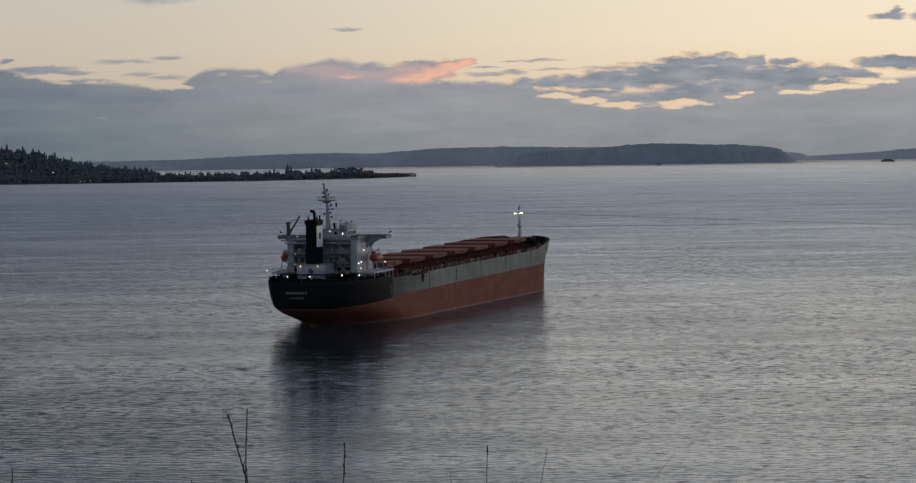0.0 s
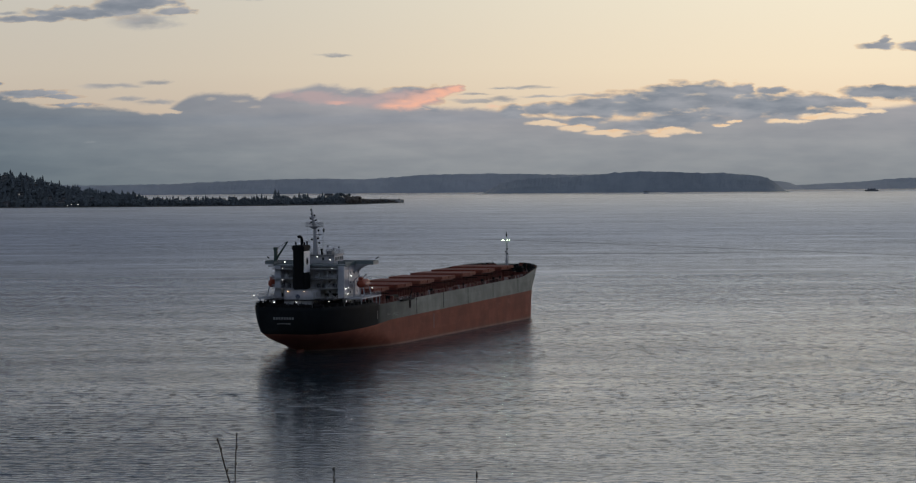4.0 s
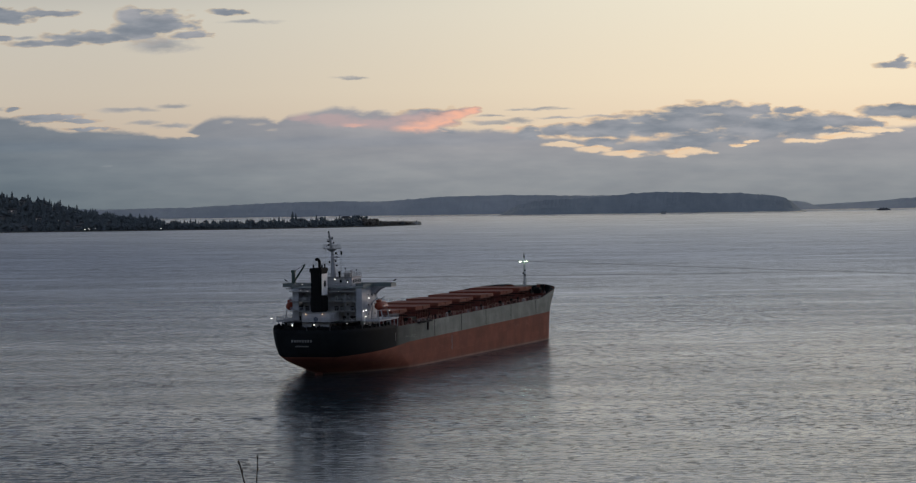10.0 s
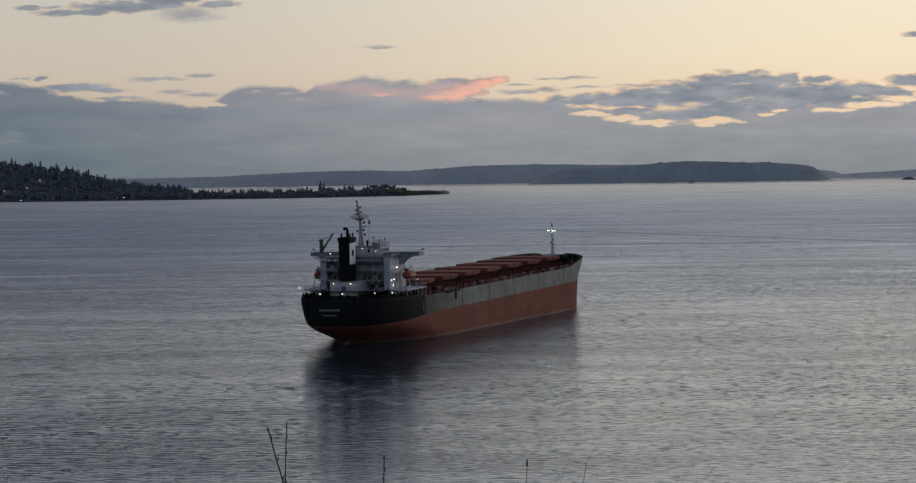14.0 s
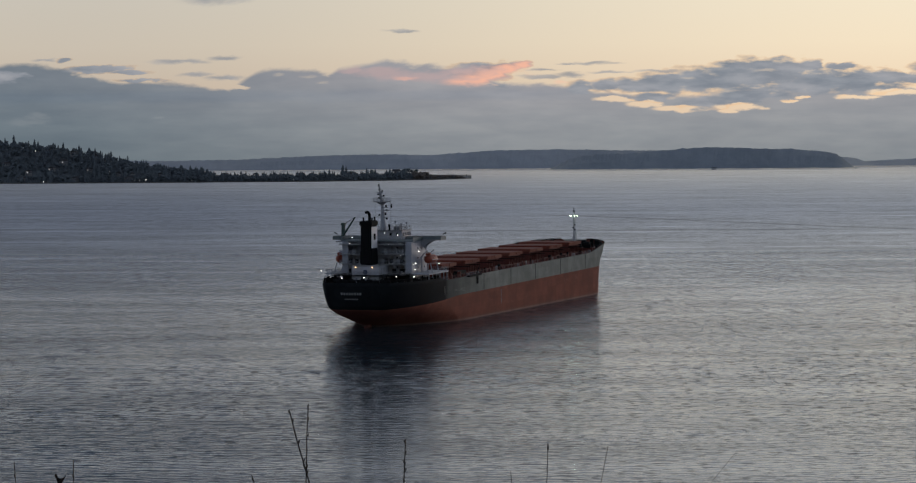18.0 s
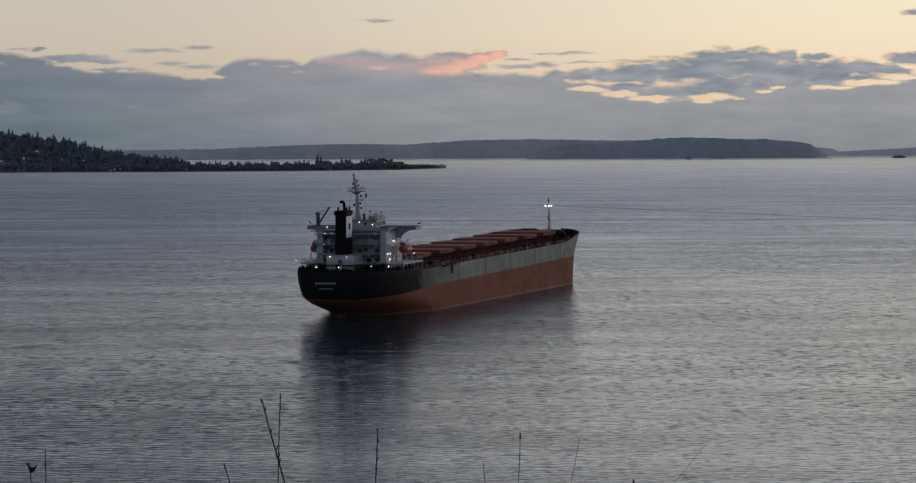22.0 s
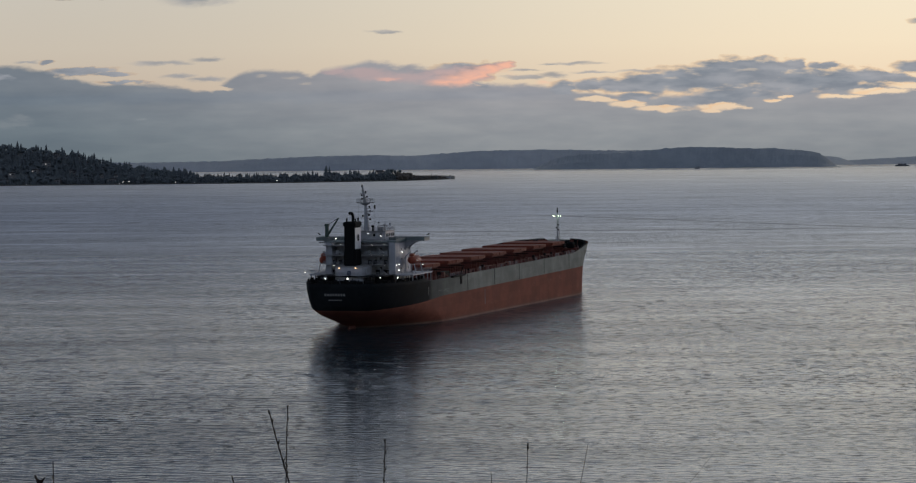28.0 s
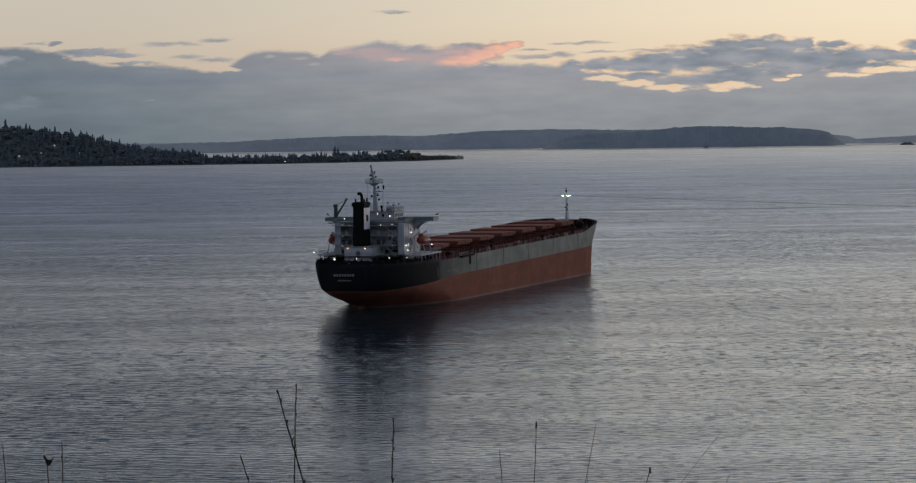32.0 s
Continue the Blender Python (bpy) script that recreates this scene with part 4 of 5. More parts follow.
# radar mast
mast = part("radar_mast", rod(fresh(), (0, 20.9, 34.5), (-0.2, 20.7, 43.0), 0.85, 0.36, 12), WHITE, SHIP, "white tapered radar mast")
part("topmast", rod(fresh(), (-0.4, 20.7, 42.85), (-1.15, 20.6, 47.9), 0.5, 0.2), GREY, mast)
part("platform_cone", rod(fresh(), (-0.2, 20.7, 41.9), (-0.25, 20.7, 42.6), 0.5, 1.7, 12), GREY, mast)
for x, z, w in ((-1.2, 43.6, 0.5), (-1.35, 44.6, 0.45), (0.3, 44.2, 0.4), (-0.1, 45.6, 0.35)):
    part("mast_fitting", box(fresh(), x - w / 2, x + w / 2, 20.4, 20.9, z, z + 0.5, 0.06), DARK, mast)
    part("mast_fitting", rod(fresh(), (-0.6, 20.65, z + 0.1), (x, 20.65, z + 0.1), 0.06, seg=5), DARK, mast)
for x, z in ((1.1, 41.2), (1.35, 40.0), (0.95, 38.9), (1.3, 37.6), (-0.95, 38.6)):
    part("mast_fitting", box(fresh(), x - 0.22, x + 0.22, 20.1, 20.6, z, z + 0.55, 0.06), DARK, mast)
part("platform", prism(fresh(), [(2.75 * math.cos(t) - 0.25, 20.7 + 1.3 * math.sin(t)) for t in (math.pi * k / 8 for k in range(16))], 42.6, 42.85), GREY, mast)
part("railing", rail(fresh(), [(2.7 * math.cos(t) - 0.25, 20.7 + 1.25 * math.sin(t), 42.85) for t in (math.pi * k / 4 for k in range(9))], 1.0, 1.2), GREY, mast)
for z, w in ((38.0, 1.5), (39.6, 1.2), (41.0, 1.7)):
    part("crosstree", box(fresh(), -0.3, w, 20.2, 20.6, z, z + 0.14), GREY, mast)
part("radar_scanner", box(fresh(), -0.3, 2.3, 19.9, 20.2, 40.1, 40.45, 0.05), WHITE, mast)
part("radar_scanner", box(fresh(), -1.7, 0.2, 20.3, 20.6, 45.2, 45.5, 0.05), WHITE, mast)
part("signal_light", box(fresh(), -1.25, -0.8, 20.4, 20.8, 46.0, 46.5, 0.05), DARK, mast)
part("signal_light", box(fresh(), -1.4, -0.95, 20.4, 20.8, 47.2, 47.7, 0.05), DARK, mast)
part("signal_flag", box(fresh(), 2.5, 2.95, 20.3, 20.34, 40.9, 42.0), DARK, mast, "dark limp signal flag")
for x in (-2.3, 2.3, 2.6):
    part("halyard", rod(fresh(), (x, 20.5, 34.5), (x, 20.6, 42.7), 0.025, seg=4), GREY, mast)

# engine casing and funnel
casing = part("engine_casing", box(fresh(), -4.8, 3.6, 6.8, 14.98, DECK - 0.05, 24.75, 0.12), WHITE, SHIP, "white engine casing below the funnel")
part("emblem", rod(fresh(), (-0.6, 6.68, 23.0), (-0.6, 6.79, 23.0), 0.75, seg=8), paint("emblem_blue", (0.05, 0.07, 0.12)), casing, "dark blue round emblem")
part("door", box(fresh(), 3.56, 3.66, 8.4, 9.3, 22.3, 24.2, 0.03), GREY, casing)
part("vent_grille", box(fresh(), 3.56, 3.66, 10.4, 11.8, 23.0, 24.2, 0.03), GREY, casing)
part("coaming_edge", box(fresh(), -4.9, 3.7, 6.7, 15.0, 24.75, 24.95, 0.04), GREY, casing)
FX0, FX1, FY0, FY1 = -2.7, 0.7, 8.4, 13.9
fun = part("funnel", box(fresh(), FX0, FX1, FY0, FY1, 24.95, 37.0, 0.55), DARK, SHIP, "black funnel with a white side panel")
part("cap", box(fresh(), FX0 - 0.2, FX1 + 0.2, FY0 - 0.2, FY1 + 0.2, 36.2, 37.6, 0.25), DARK, fun)
part("side_panel", box(fresh(), FX1 - 0.1, FX1 + 0.06, FY0 + 0.4, FY1 - 0.4, 29.8, 35.9), paint("funnel_white", (0.78, 0.78, 0.78), 0.5, 0.1), fun, "white panel with a dark star")
bm = fresh()
for k in range(4):
    a = math.pi * k / 4
    rod(bm, (FX1 + 0.08, 11.1 - 1.0 * math.cos(a), 33.0 - 1.0 * math.sin(a)), (FX1 + 0.08, 11.1 + 1.0 * math.cos(a), 33.0 + 1.0 * math.sin(a)), 0.14, 0.14, 4)
part("star_emblem", bm, DARK, fun)
part("base_ring", box(fresh(), FX0 - 0.1, FX1 + 0.1, FY0 - 0.1, FY1 + 0.1, 24.95, 29.4, 0.3), DARK, fun)
bm = fresh()
pipe = [(-0.9, 11.6, 37.6), (-0.9, 11.6, 39.3), (-1.05, 11.2, 39.9), (-1.3, 10.7, 40.1), (-1.55, 10.3, 39.9)]
for p, q in zip(pipe, pipe[1:]):
    rod(bm, p, q, 0.42, seg=10)
part("exhaust_pipe", bm, DARK, fun, "bent black exhaust pipe")
for x, y, h in ((-2.0, 9.4, 0.9), (-0.1, 9.2, 0.9), (0.3, 12.6, 1.0), (0.2, 10.6, 0.8)):
    part("exhaust_pipe", rod(fresh(), (x, y, 37.6), (x, y, 37.7 + h), 0.25), DARK, fun)

# stores crane on the port side of the bridge deck
crane = part("stores_crane", rod(fresh(), (-12.9, 22.5, 31.2), (-12.9, 22.5, 36.0), 0.62, 0.55, 10), GREEN, SHIP, "dark green stores crane")
part("pedestal", box(fresh(), -15.0, -10.9, 21.5, 23.5, 30.9, 31.2, 0.05), GREY, crane)
part("jib", rod(fresh(), (-12.6, 22.3, 33.2), (-8.6, 20.6, 38.2), 0.32, 0.22, 6), GREEN, crane)
part("stay", rod(fresh(), (-12.9, 22.5, 36.0), (-8.7, 20.6, 38.2), 0.07, seg=4), DARK, crane)
part("head", box(fresh(), -13.5, -12.3, 21.9, 23.1, 35.7, 36.5, 0.1), GREEN, crane)

# poop deck: mooring gear, rails, vents along the taffrail
def plan_rail(z, a0, a1, step, s, inset=0.3):
    return [(s * (half_breadth(a, DECK) - inset), float(a), z) for a in np.arange(a0, a1 + 0.01, step)]


for s in (-1, 1):
    part("railing", rail(fresh(), plan_rail(DECK + 1.05, -1.5, 14, 3.0, s), 0.9, 2.0, 0.045), DARK, SHIP)
    part("railing", rail(fresh(), plan_rail(DECK, 34, 198, 8.0, s), 1.1, 2.0, 0.05), RED, SHIP)
part("railing", rail(fresh(), ((-8.6, -2.1, DECK + 1.05), (8.6, -2.1, DECK + 1.05)), 0.9, 2.0, 0.045), DARK, SHIP)


def winch(x, y, z, mat=None):
    w = part("winch", box(fresh(), x - 1.5, x + 1.5, y - 0.9, y + 0.9, z, z + 0.35, 0.05), mat or DARK, SHIP, "dark mooring winch")
    part("drum", rod(fresh(), (x - 1.1, y, z + 0.95), (x + 0.5, y, z + 0.95), 0.62, seg=12), mat or DARK, w)
    part("gearbox", box(fresh(), x + 0.6, x + 1.4, y - 0.6, y + 0.6, z + 0.35, z + 1.6, 0.1), mat or DARK, w)
    for k in (-1.15, 0.55):
        part("flange", rod(fresh(), (x + k, y, z + 0.95), (x + k + 0.1, y, z + 0.95), 0.85, seg=12), mat or DARK, w)


for x, y in ((-7.0, 2.0), (-2.5, 3.2), (2.0, 2.0), (6.8, 3.4), (9.6, 9.0), (-9.4, 9.2)):
    winch(x, y, DECK - 0.05)


def bollard(x, y, z):
    b = part("bollard", box(fresh(), x - 0.35, x + 0.35, y - 0.9, y + 0.9, z, z + 0.12, 0.03), DARK, SHIP)
    for k in (-0.5, 0.5):
        part("post", rod(fresh(), (x, y + k, z + 0.1), (x, y + k, z + 0.95), 0.26, 0.28, 10), DARK, b)


for x, y in ((-8.2, 1.0), (8.2, 1.0), (-4.6, -0.6), (4.6, -0.6), (12.0, 6.0), (-12.0, 6.0)):
    bollard(x, y, DECK - 0.05)
for x, y, h in ((-8.0, 5.0, 1.6), (-5.8, 0.8, 1.9), (0.4, 0.6, 1.7), (5.2, 5.0, 2.0), (8.6, 6.4, 1.8), (11.0, 11.5, 1.9), (-11.0, 11.5, 1.7)):
    bm = rod(fresh(), (x, y, DECK - 0.05), (x, y, DECK + h * 0.7), 0.28)
    rod(bm, (x, y, DECK + h * 0.7), (x, y, DECK + h), 0.55, 0.4)
    part("ventilator", bm, DARK, SHIP)
part("ensign_staff", rod(fresh(), (-0.2, -1.9, DECK + 1), (-0.2, -2.7, DECK + 4.2), 0.05, 0.03), WHITE, SHIP)
# canvas frame on the port quarter
bm = fresh()
for x, y in ((-10.0, 3.0), (-10.0, 7.6), (-7.4, 3.0), (-7.4, 7.6)):
    rod(bm, (x, y, DECK - 0.05), (x, y, 22.0), 0.08)
part("awning_frame", bm, DARK, SHIP)

# deck lamps by tier
wall = ACC0 + 1.25
for z in (30.7, 27.75, 24.95):
    lamps(SHIP, [(-8.5, wall, z), (3.1, wall, z), (6.7, wall, z)], r=0.155)
lamps(SHIP, [(-6.4, wall, 30.7)], r=0.155)
lamps(SHIP, [(-3.5, 6.45, 24.6), (1.6, 6.45, 24.6)], AMBER, 0.18)
lamps(SHIP, [(-0.9, 6.4, 21.6), (3.4, 13.0, 21.5), (6.6, 13.2, 21.5), (11.4, 14.7, 21.5), (-7.2, 5.2, 21.5)], r=0.14)
lamps(SHIP, [(10.9, 15.6, 25.0), (10.9, 18.0, 25.1), (10.9, 17.4, 23.4), (10.9, 20.8, 28.5), (14.8, 27.8, 24.6)], r=0.135)
lamps(SHIP, [(-7.4, 14.9, 32.7), (4.6, 20.2, 33.2), (0.9, 19.6, 34.0)], r=0.135)
lamps(SHIP, [(-12.6, 3.0, 23.6)], r=0.13)

# name on the stern as plain light bars, and load and draught marks
MARK = paint("marking_white", (0.19, 0.19, 0.185), 0.6, 0.2)


def stern_bars(name, x0, x1, z0, z1, count, label):
    w = (x1 - x0) / count
    for i in range(count):
        y = stern((z0 + z1) / 2)
        bm = box(fresh(), x0 + i * w + 0.17 * w, x0 + (i + 1) * w - 0.17 * w, y - 0.10, y + 0.05, z0, z1)
        part(name, bm, MARK, SHIP, label)


stern_bars("name_bar", -5.0, 1.4, 17.0, 17.7, 8, "off-white painted lettering bar")
stern_bars("port_bar", -3.8, 0.3, 15.65, 16.0, 8, "off-white painted lettering bar")
for k in range(7):
    z = 15.4 + 0.36 * k
    part("draught_mark", box(fresh(), half_breadth(28.6, 16) - 0.06, half_breadth(28.6, 16) + 0.06, 28.4, 28.8, z, z + 0.22), MARK, SHIP)
for k in range(14):
    z = 9.2 + 0.32 * k
    part("draught_mark", box(fresh(), HALF - 0.02, HALF + 0.05, 84.0, 84.55, z, z + 0.2), MARK, SHIP)
for y, z0 in ((66.5, 14.6), (94.5, 14.6), (121.5, 14.6), (150.5, 14.6), (181.0, 14.6)):
    part("side_ladder_rail", box(fresh(), HALF - 0.04, HALF + 0.07, y, y + 0.22, z0, DECK + 0.1), DARK, SHIP)

# accommodation ladder and gear on the starboard deck
ladder = part("accommodation_ladder", box(fresh(), HALF - 0.1, HALF + 0.9, 50, 62, DECK - 0.1, DECK + 0.35, 0.05), DARK, SHIP, "dark stowed boarding ladder")
part("ladder_rail", rail(fresh(), ((HALF + 0.85, 50, DECK + 0.35), (HALF + 0.85, 62, DECK + 0.35)), 0.8, 1.5), DARK, ladder)
part("ladder_davit", rod(fresh(), (HALF - 0.6, 61, DECK), (HALF + 0.4, 61, DECK + 2.6), 0.14), DARK, ladder)
part("hanging_net", box(fresh(), HALF + 0.05, HALF + 0.3, 59.0, 60.4, DECK - 2.6, DECK - 0.2, 0.1), DARK, ladder, "dark rope net over the side")
bm = box(fresh(), 12.4, 14.2, 48, 55, DECK - 0.05, DECK + 1.7, 0.1)
part("provision_locker", bm, DARK, SHIP)
for i, a in enumerate(HATCH_A):
    for s in (-1, 1):
        # rolling rails of the hatch covers and hydraulic posts
        for d in (-6.3, 6.3):
            part("cover_rail", box(fresh(), min(s * 7.5, s * 13.6), max(s * 7.5, s * 13.6), a + d - 0.12, a + d + 0.12, DECK + 2.3, DECK + 2.52), DARK, SHIP)
            part("rail_post", rod(fresh(), (s * 13.3, a + d, DECK - 0.05), (s * 13.3, a + d, DECK + 2.32), 0.1, seg=6), RED, SHIP)
    y = a + 11.6
    if i < 6:
        for x in (-5.2, 5.4):
            bm = rod(fresh(), (x, y, DECK - 0.05), (x, y, DECK + 1.5), 0.4)
            rod(bm, (x, y, DECK + 1.5), (x, y, DECK + 2.2), 0.75, 0.5)
            part("hold_ventilator", bm, RED, SHIP)
        part("hatch_house", box(fresh(), -1.4, 1.4, y - 1.3, y + 1.3, DECK - 0.05, DECK + 1.9, 0.1), RED, SHIP)
        for s in (-1, 1):
            bollard(s * 14.4, y, DECK - 0.05)
    for s in (-1, 1):
        part("deck_pipe", rod(fresh(), (s * 12.0, a - 11.6, DECK + 0.5), (s * 12.0, a + 11.6, DECK + 0.5), 0.16), RED, SHIP)

# forecastle: windlasses, vents, rail, mast with flood lamps
FZ = DECK + 1.1
for x, y in ((-5.0, 214.5), (5.0, 214.5)):
    winch(x, y, FZ, RED)
for x, y in ((-9.4, 209.5), (-3.2, 210.5), (8.8, 209.8), (2.8, 219.2)):
    winch(x, y, FZ)
for x, y in ((-8, 215), (8, 215), (-4, 221.5), (4, 221.5), (-11.4, 207.5), (11.4, 207.5)):
    bollard(x, y, FZ)
for x, y, h in ((-6.5, 206.5, 2.2), (6.5, 206.5, 2.0), (0, 212, 1.8), (-11, 205, 1.9)):
    bm = rod(fresh(), (x, y, FZ), (x, y, FZ + h * 0.7), 0.35)
    rod(bm, (x, y, FZ + h * 0.7), (x, y, FZ + h), 0.7, 0.5)
    part("ventilator", bm, DARK, SHIP)
for k in range(9):
    a = 200.0 + 2.7 * k
    for s in (-1, 1):
        x = s * (half_breadth(a, DECK + 1) - 1.0)
        f = part("fairlead", box(fresh(), x - 0.5, x + 0.5, a - 0.7, a + 0.7, DECK - 0.05 if a < 203 else FZ, sheer(a) + 0.25, 0.1), DARK, SHIP)
for k in range(10):
    a = 1.5 + 2.6 * k
    for s in (-1, 1):
        x = s * (half_breadth(a, DECK) - 0.8)
        part("fairlead", box(fresh(), x - 0.4, x + 0.4, a - 0.55, a + 0.55, DECK - 0.05, DECK + 1.25 + 0.35 * (k % 3), 0.1), DARK, SHIP)
FX, FY = 1.8, 218.0
fore = part("foremast", rod(fresh(), (FX, FY, FZ), (FX, FY, 32.0), 0.36, 0.2, 10), WHITE, SHIP, "white foremast with lit flood lamps")
part("topmast", rod(fresh(), (FX, FY, 32.0), (FX, FY, 33.9), 0.17, 0.12), DARK, fore)
part("masthead_light", box(fresh(), FX - 0.25, FX + 0.25, FY - 0.25, FY + 0.25, 32.3, 33.0, 0.06), DARK, fore)
part("crosstree", box(fresh(), FX - 1.5, FX + 1.5, FY - 0.2, FY + 0.2, 30.6, 30.8), GREY, fore)
for x in (-1.35, -0.9, 0.45, 1.3):
    lamp_head = part("flood_lamp", box(fresh(), FX + x - 0.22, FX + x + 0.22, FY - 0.5, FY - 0.2, 30.75, 31.2, 0.04), GREY, fore)
    part("bulb", ball(fresh(), (FX + x, FY - 0.62, 30.95), 0.13), FLOOD, lamp_head, "glaring white flood lamp")
flood = new("flood_light", bpy.data.lights.new("flood_light", "POINT"))
flood.data.energy, flood.data.shadow_soft_size, flood.data.color = 70.0, 0.9, (0.72, 1.0, 0.72)
flood.parent = SHIP
flood.location = (FX, FY - 1.6, 30.9)
part("lamp_stage", box(fresh(), FX - 0.7, FX + 0.7, FY - 0.6, FY + 0.3, 29.9, 30.02), GREY, fore)
for x, z in ((0.35, 27.6), (0.4, 25.9), (-0.3, 26.6)):
    part("mast_fitting", box(fresh(), FX + x - 0.25, FX + x + 0.25, FY - 0.4, FY, z, z + 0.5, 0.05), DARK, fore)
for x, y in ((-1.3, -1.1), (1.3, -1.1), (0.0, 1.6)):
    part("mast_leg", rod(fresh(), (FX + x, FY + y, FZ), (FX, FY, 24.6), 0.09, seg=6), GREY, fore)
part("ladder", rod(fresh(), (FX + 0.55, FY, FZ), (FX + 0.4, FY, 30.6), 0.06, seg=4), GREY, fore)
part("backstay", rod(fresh(), (FX + 1.9, FY - 2.5, FZ), (FX + 0.6, FY - 0.2, 26.5), 0.08, seg=4), GREY, fore)
part("locker", box(fresh(), FX - 2.2, FX - 0.6, FY - 2, FY, FZ, FZ + 1.5, 0.08), GREY, fore)
rudder = part("rudder", box(fresh(), -0.3, 0.3, 4.0, 9.6, 1.0, 7.9, 0.2), RED, SHIP, "rust-red rudder head")

# dark pipe along the top of the bow plating
for s in (-1, 1):
    bm = fresh()
    pts = [(s * max(0.05, half_breadth(a, min(sheer(a), 22.0)) - 0.14), float(a), sheer(a) + 0.22) for a in np.arange(190.0, 226.0, 2.0)]
    for p, q in zip(pts, pts[1:]):
        rod(bm, p, q, 0.16, seg=6)
    part("bulwark_cap", bm, DARK, SHIP)

# dark rails and gear on the forecastle, deck gear along the starboard side
for s in (-1, 1):
    pts = [(s * max(0.3, half_breadth(a, DECK + 1) - 0.5), float(a), sheer(a)) for a in np.arange(214.0, 224.6, 2.5)]
    part("railing", rail(fresh(), pts, 0.6, 1.6, 0.06), DARK, SHIP)
for x, y, w, h in ((10.6, 203.5, 1.2, 2.4), (7.4, 204.2, 0.9, 2.9), (4.6, 216.5, 1.3, 2.2), (7.0, 212.5, 1.0, 2.6), (-6.2, 217.6, 1.1, 2.4), (-9.4, 212.4, 0.9, 2.2)):
    bm = box(fresh(), x - w, x + w, y - 0.7, y + 0.7, FZ - 0.02, FZ + h * 0.6, 0.12)
    rod(bm, (x - w * 0.7, y, FZ + h * 0.6), (x + w * 0.7, y, FZ + h * 0.6), h * 0.3, seg=12)
    part("chain_stopper", bm, DARK, SHIP)
rnd = random.Random(11)
for k in range(44):
    a = 36.0 + 3.7 * k + rnd.uniform(-1.2, 1.2)
    h = rnd.choice((0.7, 0.9, 1.3, 1.7))
    w = rnd.uniform(0.18, 0.5)
    part("deck_fitting", box(fresh(), 14.5 - w, 14.5 + w, a - w, a + w, DECK - 0.05, DECK + h, 0.05), rnd.choice((DARK, RED, GREY, RED)), SHIP)
# gear on the poop, in front of the casing
for x, y, w, h in ((-8.8, 4.4, 0.8, 2.3), (-6.2, 4.8, 1.2, 1.7), (-4.4, 5.4, 0.7, 2.4), (-2.6, 5.3, 0.9, 2.0), (-0.8, 5.0, 0.6, 2.5), (1.2, 5.4, 1.0, 2.2), (3.2, 5.0, 0.8, 1.8),
                   (4.4, 8.0, 0.9, 2.2), (6.0, 7.2, 1.1, 2.5), (8.2, 9.4, 0.9, 2.1), (10.4, 12.0, 1.0, 2.4), (12.0, 14.4, 0.8, 2.0), (13.6, 16.4, 0.7, 2.3), (13.9, 20.2, 0.8, 1.9), (14.0, 27.4, 0.9, 2.2)):
    bm = box(fresh(), x - w, x + w, y - 0.6, y + 0.6, DECK - 0.05, DECK + h * 0.55, 0.1)
    rod(bm, (x - w * 0.3, y, DECK + h * 0.5), (x - w * 0.3, y, DECK + h), 0.22, 0.16, 8)
    rod(bm, (x - w * 0.9, y, DECK + h * 0.6), (x + w * 0.9, y, DECK + h * 0.6), 0.42, seg=10)
    part("mooring_gear", bm, DARK, SHIP, "dark mooring gear on the poop")
# black sheets under the aft platform, standing in for the shade there
for x0, x1 in ((-10.2, -5.4), (4.6, 10.2)):
    part("store_wall", box(fresh(), x0, x1, 14.3, 14.7, DECK - 0.05, 21.98, 0.05), DARK, SHIP)
# gear on the galleries: lockers, hoses, life rings
for x, z in ((-8.4, 25.06), (-6.4, 25.06), (2.6, 25.06), (4.2, 25.06), (7.4, 25.06), (-7.2, 27.86), (2.4, 27.86), (5.2, 27.86), (7.8, 27.86), (-8.9, 22.25), (-6.7, 22.25), (5.0, 22.25), (7.2, 22.25), (8.4, 22.25)):
    part("gallery_locker", box(fresh(), x - 0.5, x + 0.5, 15.5, 16.2, z, z + 1.25, 0.05), GREY if z > 27 else DARK, house)


def raise_bow():
    """Gives the ship's parts the even rise towards the bow."""
    seen = set()
    for ob in SHIP.children_recursive:
        if ob.type != "MESH" or ob.location.y:
            ob.location.z += RISE * ob.location.y
        elif ob.data.name not in seen:
            seen.add(ob.data.name)
            for v in ob.data.vertices:
                v.co.z += RISE * v.co.y


raise_bow()

# ---------------------------------------------------------------- the wooded point
POINT_D = 3850.0
CREST = ((-1400, 70), (-800, 56), (-700, 51), (-640, 45.5), (-600, 40), (-574, 37.5), (-540, 34.5), (-520, 29.5), (-495, 25), (-465, 16), (-430, 11),
         (-400, 7), (-375, 4.2), (-340, 3.2), (-200, 3.0), (-160, 4.5), (-130, 6.0), (-110, 4.0), (-95, 2.4), (-70, 1.6), (-52, 0.8), (-47, 0.3))


def inland(x, back):
    """Plan place of a spot back metres behind the shore, which recedes towards the tip."""
    b = back + lerp(x, ((-1400, -190), (-250, -180), (-110, -110), (-47, 0)))
    return x * (1 + b / POINT_D), POINT_D + b


